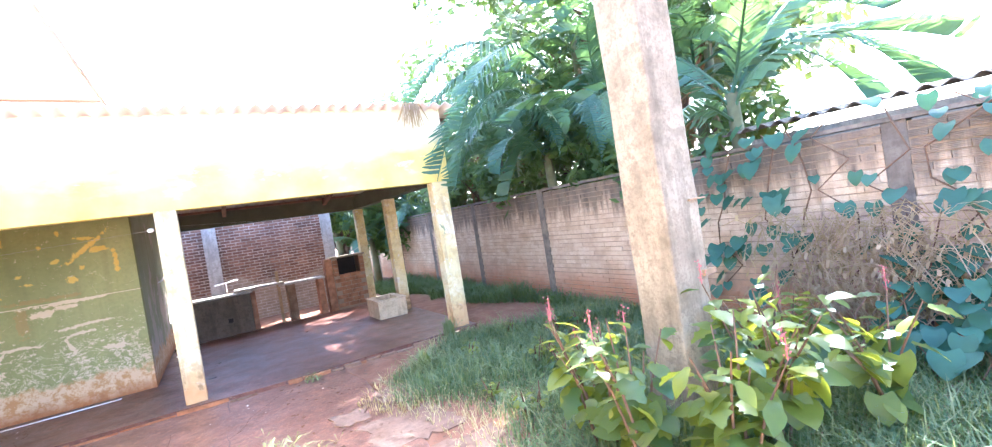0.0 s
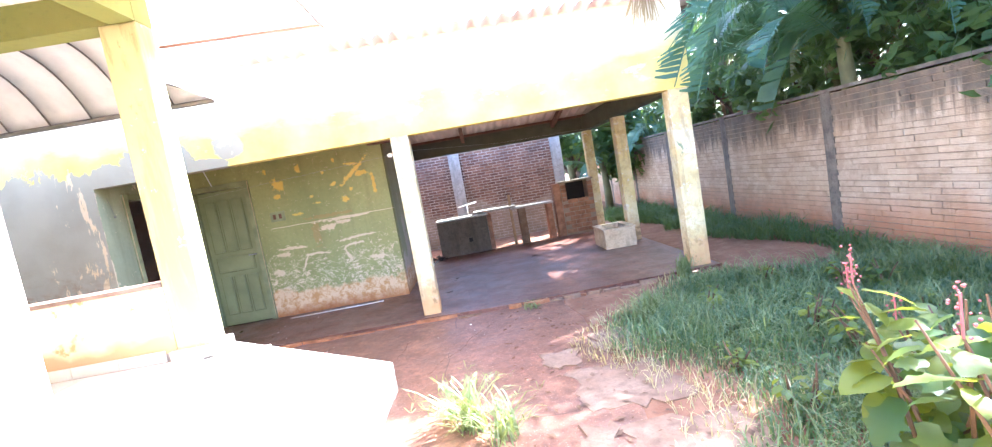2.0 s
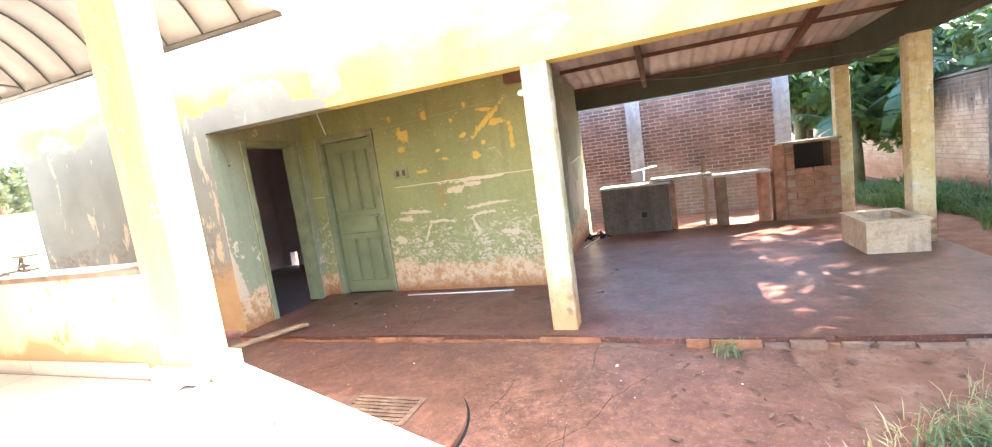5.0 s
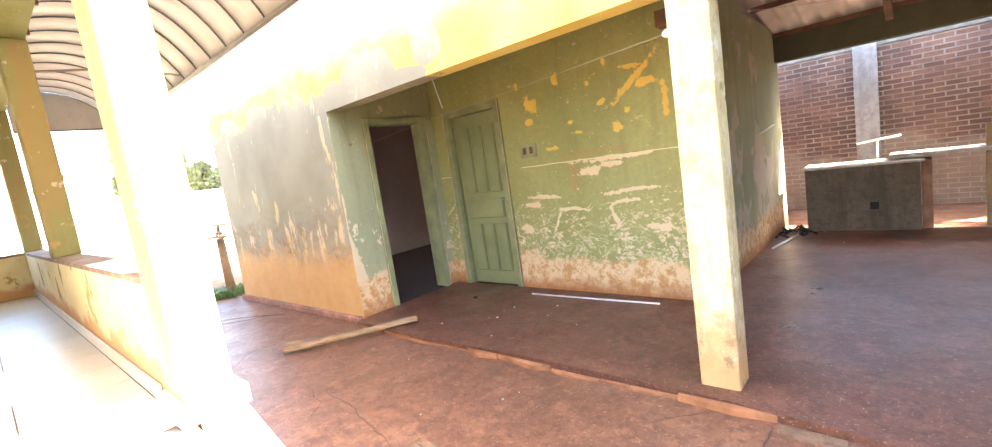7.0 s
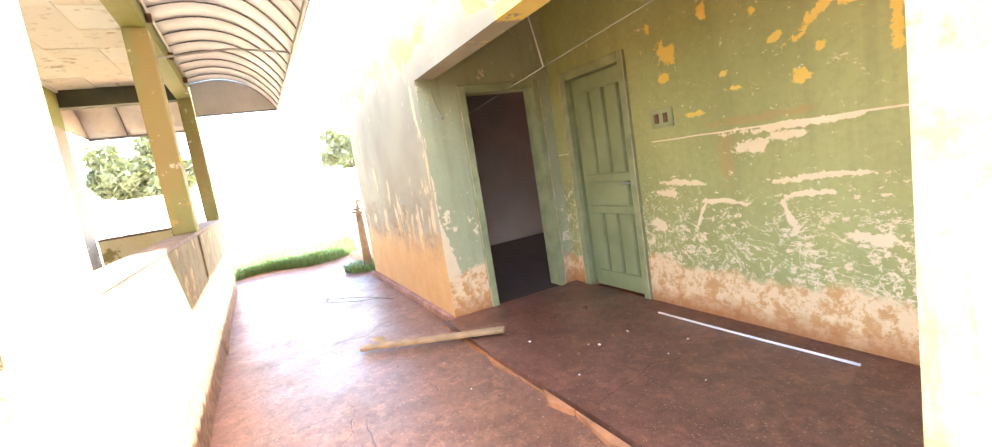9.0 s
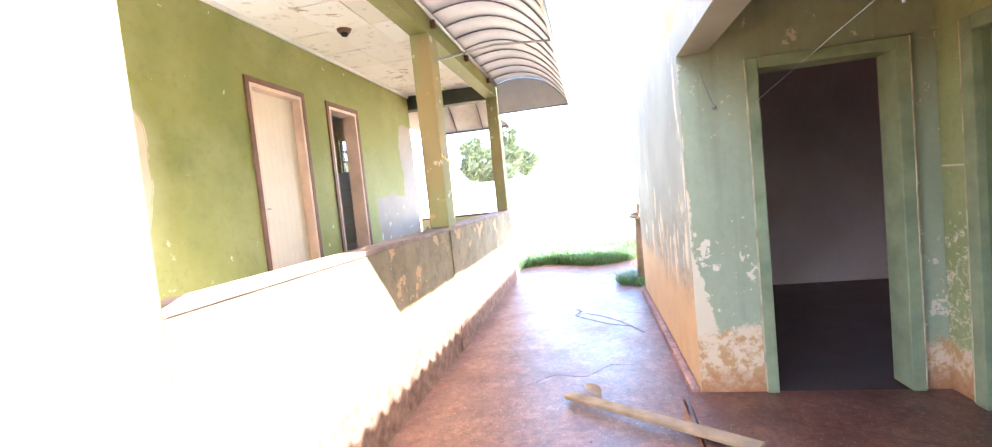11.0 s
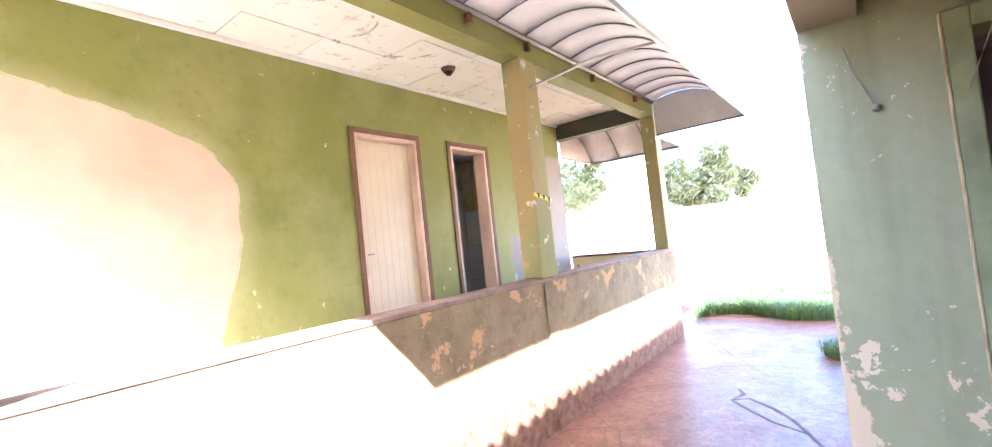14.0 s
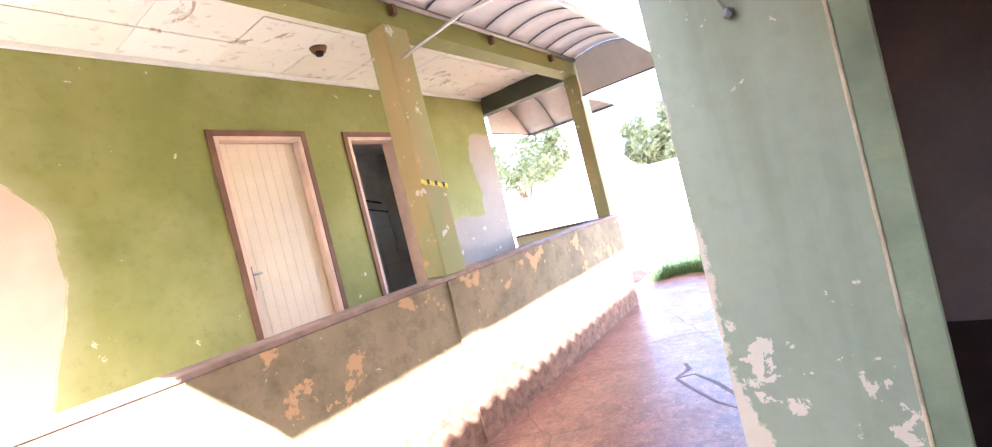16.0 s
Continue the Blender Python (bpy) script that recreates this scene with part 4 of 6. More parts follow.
bm = boxes((-8.50, -8.34, 2.834, 4.166, 0, 1.17))
structure("low_wall_end", bm, M_LOW_IN, "low wall closing the veranda end", "low wall")
bm = boxes((-8.505, -2.002, 4.158, 4.354, 1.172, 1.205), (-8.505, -8.33, 2.834, 4.154, 1.172, 1.205), bevel=0.006)
structure("wall_cap", bm, M_CAP, "narrow brown painted cap of the low wall", "coping")
skirt = mesh_of("skirting_tile", boxes((-0.17, 0.17, -0.006, 0.006, 0, 0.085), bevel=0.003), M_TILE)
skirting = structure("skirting", boxes((-8.3, -2.0, 4.1695, 4.1698, F, F + 0.06)), M_GROUT, "tiled skirting of the veranda", "skirting")
for k in range(18):
    at("tile", skirt, pose(-8.12 + k * 0.345, 4.16, F + 0.002), skirting)
    if not (-6.45 < -8.12 + k * 0.345 < -5.7 or -5.35 < -8.12 + k * 0.345 < -4.4):
        at("tile", skirt, pose(-8.12 + k * 0.345, 2.84, F + 0.002), skirting)


def post(x0, x1, y0, y1, z0, z1, label, material):
    bm = boxes((x0, x1, y0, y1, z0, z1), bevel=0.012)
    return tagged(part("veranda_post", bm, material), label, "post", "veranda posts")


def veranda_post_paint(name, a, b):
    n = Nodes(name, 0.75)
    c = n.mix(n.step(n.noise(1.3, 6), 0.35, 0.65), a, b)
    c = n.mix(n.math("MULTIPLY", n.step(n.noise(1.0, 8, 0.66, n.scaled(4, 4, 0.7), 0.3), 0.48, 0.56), 0.7), c, (0.40, 0.28, 0.12))
    c = n.mix(n.step(n.noise(5.0, 8, 0.70), 0.63, 0.65), c, (0.50, 0.33, 0.14))
    c = n.mix(n.step(n.noise(6.5, 8, 0.7, None, 0.2), 0.62, 0.635), c, (0.64, 0.58, 0.46))
    n.bump(n.noise(35, 4), 0.3, 0.004)
    return n.done(c)


M_VPOST = veranda_post_paint("olive_and_yellow_post_paint", (0.29, 0.285, 0.115), (0.36, 0.335, 0.15))
# Paler copy of the post paint, used on the post by the steps.
M_VPOST_PALE = veranda_post_paint("pale_yellow_post_paint", (0.46, 0.44, 0.18), (0.56, 0.52, 0.26))
post(-2.0, -1.74, 4.168, 4.352, F - 0.02, 3.03, "square veranda post with pale yellow paint by the steps", M_VPOST_PALE)
post(-5.28, -5.04, 4.168, 4.358, 1.206, 3.03, "square veranda post with flaking olive paint and hazard tape", M_VPOST)
post(-8.495, -8.27, 4.168, 4.352, 1.206, 3.03, "square corner veranda post with dull paint", M_VPOST)
tagged(part("pilaster", boxes((-5.28, -5.04, 4.352, 4.366, 0.0, 1.17)), M_LOW_OUT), "shallow pilaster in the low veranda wall", "pilaster")
plinth = part("post_plinth", boxes((-2.04, -1.70, 4.13, 4.39, F - 0.01, F + 0.075), bevel=0.006), M_TILE)
tagged(plinth, "tiled plinth round the foot of a veranda post", "plinth")

# hazard tape wound round a post
tape = thing("hazard_tape", -5.16, 4.37, 1.8, "strip of yellow and black hazard tape wound round a post", "tape")
for k in range(10):
    a, b = -5.29 + k * 0.026, -5.29 + (k + 1) * 0.026
    z = 1.83 + 0.05 * k / 10 + 0.006 * math.sin(k * 2.1)
    bm2 = boxes((a, b, 4.360, 4.366, z, z + 0.03))
    part("tape_piece", bm2, M_DARK if k % 3 == 1 else M_YELLOW, tape)
for k in range(5):
    y = 4.36 - k * 0.04
    part("tape_piece", boxes((-5.288, -5.281, y - 0.04, y, 1.82 - 0.012 * k, 1.85 - 0.012 * k)), M_DARK if k % 2 else M_YELLOW, tape)

# rooms behind the veranda doors
# Unseen opening onto an unroofed strip, added to brighten the bathroom.
bm = boxes((-5.55, -5.4, 0.9, 2.676, 0, 3.2), (-8.15, -6.15, 0.75, 0.9, 0, 3.2), (-6.15, -5.65, 0.75, 0.9, 0, 1.5), (-6.15, -5.65, 0.75, 0.9, 2.6, 3.2), (-5.65, -5.55, 0.75, 0.9, 0, 3.2))
bath = structure("wall_bathroom", bm, M_BATHWALL, "grey plaster walls of the bathroom")
structure("bathroom_floor", boxes((-8.15, -5.55, 0.9, 2.676, F - 0.1, F - 0.02)), M_GREY, "dark bathroom floor", "floor")
structure("ceiling_bathroom", boxes((-8.15, -5.4, 0.75, 2.676, 3.0, 3.06)), M_BATHWALL, "dull bathroom ceiling", "ceiling")
bt = mesh_of("wall_tile", boxes((-0.004, 0.004, -0.145, 0.145, 0, 0.29), bevel=0.002), M_BATH)
bt2 = mesh_of("wall_tile", boxes((-0.145, 0.145, -0.004, 0.004, 0, 0.29), bevel=0.002), M_BATH)
for j in range(5):
    for k in range(5):
        at("tile", bt, pose(-8.144, 1.06 + k * 0.3, F + 0.01 + j * 0.3), bath)
    for k in range(8):
        at("tile", bt2, pose(-7.98 + k * 0.3, 0.907, F + 0.01 + j * 0.3), bath)
win = thing("window_1", -8.22, 1.72, 2.05, "small bathroom window with four bright panes", "window", kind="structure")
for k in range(5):
    part("window_bar", boxes((-8.25, -8.20, 1.605, 2.035, 1.93 + k * 0.179, 1.954 + k * 0.179)), M_GREY, win)
for a in (1.58, 1.80, 2.035):
    part("window_frame", boxes((-8.26, -8.19, a, a + 0.025, 1.93, 2.67)), M_GREY, win)
bm = bmesh.new()
tube(bm, [(-7.7, 0.95, 2.20), (-7.3, 0.95, 2.30), (-6.9, 0.95, 2.34)], 0.014)
tube(bm, [(-7.8, 0.94, 2.05), (-7.0, 0.94, 2.22)], 0.010)
tagged(part("shower_pipe", bm, M_SOOT), "bare dark shower pipes on the bathroom wall", "pipe")


def veranda_door(name, x0, x1, closed, label):
    d = thing(name, (x0 + x1) / 2, 2.75, F, label, "door", kind="structure")
    for r in ((x0, x0 + 0.05, 2.69, 2.85, F, 2.735), (x1 - 0.05, x1, 2.69, 2.85, F, 2.735), (x0 + 0.05, x1 - 0.05, 2.69, 2.85, 2.685, 2.735)):
        part("architrave", boxes(r, bevel=0.004), M_BROWN, d)
    for r in ((x0 + 0.05, x0 + 0.085, 2.67, 2.842, F, 2.683), (x1 - 0.085, x1 - 0.05, 2.67, 2.842, F, 2.683), (x0 + 0.085, x1 - 0.085, 2.67, 2.842, 2.65, 2.683)):
        part("door_lining", boxes(r), M_PINK, d)
    n = 8
    if closed:
        leaf = part("leaf", boxes((x0 + 0.088, x1 - 0.088, 2.72, 2.745, F + 0.01, 2.647)), M_CREAM, d)
        w = (x1 - x0 - 0.18) / n
        for k in range(n):
            part("board", boxes((x0 + 0.09 + k * w + 0.0006, x0 + 0.09 + (k + 1) * w - 0.0006, 2.746, 2.752, F + 0.012, 2.645), bevel=0.0015), M_CREAM, leaf)
        part("lock_plate", boxes((x1 - 0.135, x1 - 0.10, 2.758, 2.763, 1.42, 1.62)), M_GREY, leaf)
        bm = bmesh.new()
        tube(bm, [(x1 - 0.12, 2.76, 1.55), (x1 - 0.12, 2.80, 1.55), (x1 - 0.19, 2.80, 1.55)], 0.009)
        part("door_handle", bm, M_STEEL, leaf, "", True)
    return d


veranda_door("door_3", -5.30, -4.43, True, "closed cream boarded door with brown frame")
veranda_door("door_4", -6.46, -5.72, False, "open doorway with brown frame to a tiled bathroom")

rose = thing("ceiling_rose", -5.2, 3.44, 3.262, "round dark ceiling rose with bare wires", "light fitting")
bm = bmesh.new()
bmesh.ops.create_cone(bm, cap_ends=True, segments=20, radius1=0.055, radius2=0.075, depth=0.04, matrix=Matrix.Translation((-5.2, 3.44, 3.242)))
part("base", bm, M_BROWN, rose, "", True)
bm = bmesh.new()
bmesh.ops.create_cone(bm, cap_ends=True, segments=16, radius1=0.03, radius2=0.04, depth=0.03, matrix=Matrix.Translation((-5.2, 3.44, 3.209)))
part("lamp_holder", bm, M_SOOT, rose, "", True)


# ---- arched canopies ----
def arch(u, p0, p1, p2):
    return tuple((1 - u) ** 2 * a + 2 * u * (1 - u) * b + u * u * c for a, b, c in zip(p0, p1, p2))


def canopy(p0, p1, p2, a0, a1, along, ribs, base_z, label, rod=None, sheeting=None, bars=None, girth=0.0075):
    """A barrel canopy: the profile p0 p1 p2 (outwards, up) is drawn along x or y from a0 to a1."""
    def put(a, q):
        return (a, q[0], q[1]) if along == "x" else (q[0], a, q[1])

    c = thing("arched_canopy", *put((a0 + a1) / 2, p0), label, "canopy", "arched canopies")
    n = 14
    prof = [arch(k / n, p0, p1, p2) for k in range(n + 1)]
    for k in range(ribs):
        lo, hi = a0 + (a1 - a0) * k / ribs, a0 + (a1 - a0) * (k + 1) / ribs
        bm = bmesh.new()
        sheet(bm, lambda u, v: put(lo + 0.002 + (hi - lo - 0.004) * u, arch(v, p0, p1, p2)), 1, n, 0.006)
        part("panel", bm, sheeting or M_SHEET, c, "", True)
    for k in range(ribs + 1):
        a = a0 + (a1 - a0) * k / ribs
        bm = bmesh.new()
        tube(bm, [put(a, (q[0], q[1] - 0.014)) for q in prof], girth, 6)
        part("rib", bm, bars or M_RIB, c, "", True)
    for q in (p0, p2):
        bm = bmesh.new()
        tube(bm, [put(a0, (q[0], q[1] - 0.02)), put(a1, (q[0], q[1] - 0.02))], 0.013 if bars else 0.024, 6)
        part("edge_bar", bm, bars or M_GUTTER, c)
    for a in (a0, a1):
        bm = bmesh.new()
        outline = [put(a, (q[0], q[1] - 0.02)) for q in prof] + [put(a, (p0[0], base_z))]
        d = Vector(put(0.006, (0, 0)))
        lo = [bm.verts.new(Vector(q) - d) for q in outline]
        hi = [bm.verts.new(Vector(q) + d) for q in outline]
        bm.faces.new(lo)
        bm.faces.new(hi[::-1])
        for i in range(len(lo)):
            j = (i + 1) % len(lo)
            bm.faces.new((lo[i], hi[i], hi[j], lo[j]))
        part("end_panel", bm, sheeting or M_SHEET, c)
        bm = bmesh.new()
        tube(bm, [put(a, (p0[0], base_z)), put(a, p2)], 0.012, 6)
        part("end_bar", bm, M_RUST if bars else M_RIB, c)
    for r in rod or ():
        bm = bmesh.new()
        tube(bm, r, 0.012, 6)
        part("tie_rod", bm, M_STEEL, c)
    return c


canopy((4.362, 3.235), (5.10, 3.46), (5.49, 2.77), -8.30, -1.98, "x", 16, 2.76, "long arched polycarbonate canopy along the veranda",
       [[(-5.15, 4.36, 2.79), (-5.15, 4.95, 2.85), (-5.15, 5.5, 2.80)]])
canopy((-1.735, 3.28), (-0.95, 3.62), (-0.53, 2.87), 2.75, 4.37, "y", 4, 2.90, "arched polycarbonate canopy over the veranda steps", None, M_SHEET_CLEAR, M_RIB_PALE, 0.006)
canopy((-8.51, 3.20), (-9.2, 3.44), (-9.62, 2.77), 2.75, 4.30, "y", 3, 2.77, "short arched polycarbonate canopy at the veranda end", None, M_SHEET_DULL)
# brackets of the long canopy
for x in (-7.6, -6.4, -5.16, -4.4, -3.2):
    tagged(part("canopy_bracket", boxes((x - 0.02, x + 0.02, 4.352, 4.40, 3.10, 3.175), bevel=0.004), M_BROWN), "small rusty bracket holding the canopy bar", "bracket", "canopy brackets")

# ---- veranda steps ----
steps = thing("veranda_steps", -1.1, 3.6, 0, "white tiled veranda steps with a sloping side kerb", "steps")
part("step", boxes((-1.716, -1.33, 2.84, 4.18, 0, 0.61), bevel=0.006), M_TILE, steps)
part("step", boxes((-1.326, -0.93, 2.84, 4.18, 0, 0.41), bevel=0.006), M_TILE, steps)
part("step", boxes((-0.926, -0.53, 2.84, 4.18, 0, 0.21), bevel=0.006), M_TILE, steps)
bm = bmesh.new()
v = box(bm, -1.69, -0.52, 4.19, 4.36, 0, 0.24)
for q in v:
    if q.co.z > 0.1 and q.co.x < -1:
        q.co.z = 0.64
bmesh.ops.bevel(bm, geom=list(bm.edges), offset=0.008, segments=2, profile=0.5, affect="EDGES")
part("side_kerb", bm, M_TILE, steps)

# ---- masonry counter, tank, oven, trough ----
counter = thing("masonry_counter", 0.6, 10.9, 0.05, "old cement wash counter on brick legs with a tank", "counter")
bm = boxes((-0.60, 0.46, 10.60, 11.12, 0.0, 0.80), bevel=0.01)
part("tank", bm, M_TANK, counter, "dark grey cement tank")
part("tank_top", boxes((-0.63, 0.50, 10.575, 11.14, 0.802, 0.826), bevel=0.006), M_SLABTOP, counter)
part("outlet", boxes((0.02, 0.10, 10.59, 10.60, 0.30, 0.38)), M_SOOT, counter)
bm = boxes((0.20, 1.12, 10.74, 11.16, 0.842, 0.885), bevel=0.008)
part("slab", bm, M_SLABTOP, counter)
bm = boxes((1.00, 1.93, 10.72, 11.16, 0.80, 0.84), bevel=0.008)
part("slab", bm, M_SLABTOP, counter)
part("leg", boxes((0.47, 0.56, 10.80, 11.1, 0, 0.80), bevel=0.006), M_OVENRED, counter, "orange brick leg")
part("leg", boxes((1.16, 1.32, 10.80, 11.1, 0, 0.80), bevel=0.006), M_PALE, counter)
part("leg", boxes((1.78, 1.90, 10.78, 11.1, 0, 0.80), bevel=0.006), M_OVENRED, counter, "orange brick leg")
bm = boxes((0.98, 1.04, 10.86, 10.92, 0.03, 1.12), bevel=0.004)
tagged(part("wooden_stake", bm, M_PLANK), "pale wooden stake standing behind the counter slab", "stake")
bm = bmesh.new()
tube(bm, [(-0.12, 11.2, 1.03), (0.30, 11.15, 1.08)], 0.013)
tube(bm, [(0.08, 11.17, 1.05), (0.08, 11.17, 0.84)], 0.011)
tagged(part("water_pipe", bm, M_WHITE, None, "", True), "white plastic water pipe over the tank", "pipe")

oven = thing("brick_oven", 2.5, 11.0, 0.05, "small brick barbecue oven with sooty open mouth", "oven")
bm = boxes((2.15, 2.84, 10.86, 11.28, 0.0, 0.76), (2.15, 2.26, 10.86, 11.28, 0.76, 1.16), (2.73, 2.84, 10.86, 11.28, 0.76, 1.16), (2.26, 2.73, 11.2, 11.28, 0.76, 1.16))
part("core", bm, M_MORTAR, oven)
part("hearth", boxes((2.265, 2.725, 10.87, 11.195, 0.765, 0.775)), M_SOOT, oven)
part("chamber_back", boxes((2.265, 2.725, 11.19, 11.198, 0.776, 1.15)), M_SOOT, oven)
part("top_slab", boxes((2.12, 2.87, 10.82, 11.28, 1.162, 1.20), bevel=0.006), M_CONCRETE, oven)
ob_mesh = mesh_of("oven_brick", boxes((-0.108, 0.108, -0.018, 0.012, -0.04, 0.04), bevel=0.004), M_OVENRED)
for j in range(8):
    for k in range(4):
        x = 2.15 + 0.115 + (k - 0.5 * (j % 2)) * 0.23
        if 2.2 < x < 2.80:
            at("brick", ob_mesh, pose(x, 10.852, 0.11 + j * 0.092), oven)
for j in range(4):
    for x in (2.205, 2.785):
        at("brick", ob_mesh, pose(x, 10.852, 0.81 + j * 0.092) @ Matrix.Diagonal((0.5, 1, 1, 1)), oven)
part("side_pier", boxes((1.98, 2.14, 10.84, 11.1, 0.0, 1.18), bevel=0.008), M_OVENRED, oven, "orange brick pier")

M_TROUGH = bare_concrete("pale_trough_cement", (0.52, 0.385, 0.24), (0.66, 0.52, 0.36), 3.0)
trough = thing("cement_trough", 2.6, 8.6, 0.05, "low square cement trough on the porch floor", "trough")
bm = boxes((2.30, 2.82, 8.30, 8.39, 0.05, 0.36), (2.30, 2.82, 8.93, 9.02, 0.05, 0.36), (2.30, 2.39, 8.39, 8.93, 0.05, 0.36), (2.73, 2.82, 8.39, 8.93, 0.05, 0.36), (2.39, 2.73, 8.39, 8.93, 0.05, 0.12))
bmesh.ops.remove_doubles(bm, verts=list(bm.verts), dist=0.0005)
part("basin", bm, M_TROUGH, trough)
part("rim", boxes((2.285, 2.835, 8.285, 8.40, 0.362, 0.385), (2.285, 2.835, 8.92, 9.035, 0.362, 0.385), (2.285, 2.40, 8.40, 8.92, 0.362, 0.385), (2.72, 2.835, 8.40, 8.92, 0.362, 0.385), bevel=0.004), M_TROUGH, trough)

# ---- concrete pole ----
pole = thing("concrete_pole", 2.68, 2.22, 0, "tall weathered square concrete column standing in the weeds", "column")
bm = bmesh.new()
v = box(bm, 2.50, 2.85, 2.05, 2.40, -0.1, 3.9)
bmesh.ops.subdivide_edges(bm, edges=[e for e in bm.edges if abs(e.verts[0].co.z - e.verts[1].co.z) > 1], cuts=14)
bmesh.ops.bevel(bm, geom=[e for e in bm.edges if abs(e.verts[0].co.z - e.verts[1].co.z) > 0.1], offset=0.02, segments=2, profile=0.5, affect="EDGES")
for q in bm.verts:
    q.co.x += 0.014 * noise.noise(q.co * 1.9)
    q.co.y += 0.014 * noise.noise(q.co * 2.1 + Vector((9, 0, 0)))
part("shaft", bm, M_CONCRETE, pole)
part("nailed_batten", boxes((2.78, 2.90, 2.02, 2.05, 0.98, 1.02), bevel=0.004), M_PLANK, pole)
part("nailed_batten", boxes((2.74, 2.91, 2.03, 2.05, 1.50, 1.512)), M_PLANK, pole)

# ---- small loose things ----
bm = bmesh.new()
v = box(bm, -0.62, 0.62, -0.045, 0.045, 0, 0.028)
bmesh.ops.bevel(bm, geom=list(bm.edges), offset=0.005, segments=1, affect="EDGES")
ob = part("plank", bm, M_PLANK)
d = Vector((-3.20 + 3.95, 6.42 - 5.42, 0))
ob.matrix_basis = Matrix.Translation((-3.58, 5.92, 0.052)) @ Matrix.Rotation(math.atan2(d.y, d.x), 4, "Z") @ Matrix.Rotation(radians(-2.3), 4, "Y")
tagged(ob, "weathered wooden plank lying across the porch edge", "plank")
bm = bmesh.new()
tube(bm, [(-2.60, 7.46, 0.058), (-1.9, 7.475, 0.058), (-1.25, 7.50, 0.058)], 0.008)
tagged(part("plastic_pipe", bm, M_WHITE, None, "", True), "thin white plastic pipe lying on the porch floor", "pipe")
bm = bmesh.new()
tube(bm, [(-0.80, 9.6, 0.06), (-0.62, 10.55, 0.06)], 0.012)
tagged(part("plastic_pipe", bm, M_WHITE, None, "", True), "thin white plastic pipe on the floor by the tank", "pipe")
bm = bmesh.new()
tube(bm, [(-0.89, 9.7, 1.34), (-0.84, 9.75, 1.36), (-0.83, 10.25, 1.42)], 0.012)
tagged(part("wall_pipe", bm, M_WHITE, None, "", True), "short white pipe stub on the green end wall", "pipe")
bm = bmesh.new()
tube(bm, [(-3.93, 6.72, 1.86), (-2.6, 6.62, 1.93), (-1.2, 6.52, 1.99), (-0.56, 6.475, 2.02)], 0.0014, 4)
tagged(part("washing_line", bm, M_STEEL), "thin wire washing line strung across the porch", "wire")
bm = bmesh.new()
tube(bm, [(-0.31, 6.47, 2.03), (0.8, 7.6, 2.02), (2.85, 8.75, 2.08)], 0.0014, 4)
tagged(part("washing_line", bm, M_STEEL), "thin wire washing line strung to a side pillar", "wire")
bm = bmesh.new()
bmesh.ops.create_icosphere(bm, subdivisions=2, radius=0.026, matrix=Matrix.Translation((-0.58, 6.475, 2.02)) @ Matrix.Diagonal((1.4, 1, 1, 1)))
tagged(part("insulator", bm, M_WHITE, None, "", True), "small white insulator knob on the wire", "insulator")
bm = bmesh.new()
tube(bm, [(-3.14, 7.0, 2.85), (-3.14, 7.0, 2.50), (-3.09, 7.01, 2.28), (-3.02, 7.0, 2.06)], 0.006, 5)
tagged(part("loose_cable", bm, M_WHITE), "loose white cable hanging from the porch roof", "cable")
bm = bmesh.new()
bmesh.ops.create_icosphere(bm, subdivisions=1, radius=0.016, matrix=Matrix.Translation((-3.935, 6.49, 1.86)))
tube(bm, [(-3.935, 6.49, 1.86), (-3.92, 6.44, 2.0), (-3.93, 6.42, 2.1)], 0.003, 5)
tagged(part("wire_hook", bm, M_GREY), "rusty wire hook in the green wall", "hook")
rng = random.Random(11)
for cx, cy, n in ((-3.0, 6.35, 16), (-2.2, 7.0, 12), (-0.75, 10.5, 14), (-1.6, 5.5, 10), (0.3, 5.6, 9), (-2.9, 5.6, 10), (-2.4, 5.88, 16), (-4.6, 5.3, 12), (-1.9, 6.75, 8)):
    for k in range(n):
        x, y = cx + rng.gauss(0, 0.35), cy + rng.gauss(0, 0.22)
        if y < 6.3 and y > 6.0 or (y > 6.2 and y < 6.35) or x < -3.85 or y > 7.6 and x < -0.9:
            continue
        z = 0.05 if y > 6.2 else 0.006
        r = rng.uniform(0.004, 0.012)
        bm = bmesh.new()
        bmesh.ops.create_icosphere(bm, subdivisions=1, radius=r)
        for q in bm.verts:
            q.co *= rng.uniform(0.6, 1.2)
            q.co.z *= 0.6
        bmesh.ops.translate(bm, verts=list(bm.verts), vec=(x, y, z + r * 0.35))
        tagged(part("rubble_chip", bm, M_PALE if rng.random() < 0.7 else M_WHITE), "small crumb of plaster on the floor", "rubble", "plaster crumbs on the floor")
# black rags by the tank
bm = bmesh.new()
for k in range(14):
    a = rng.uniform(0, 6.28)
    p = Vector((-0.70 + 0.12 * math.cos(a), 10.35 + 0.2 * math.sin(a), 0.06))
    tube(bm, [p, p + Vector((rng.uniform(-.1, .1), rng.uniform(-.1, .1), rng.uniform(0.02, 0.08))), p + Vector((rng.uniform(-.15, .15), rng.uniform(-.15, .15), 0.0))], 0.012, 5)
tagged(part("burnt_rubbish", bm, M_SOOT), "small heap of burnt black rubbish on the floor", "rubbish", kind="stuff")

# wooden feeder post at the lane
fp = thing("wooden_stand", -7.80, 6.32, 0, "rough wooden post with a small slatted top", "post")
bm = bmesh.new()
tube(bm, [(-7.80, 6.32, -0.05), (-7.83, 6.32, 0.45), (-7.86, 6.33, 0.92)], 0.075, 9, 0.06)
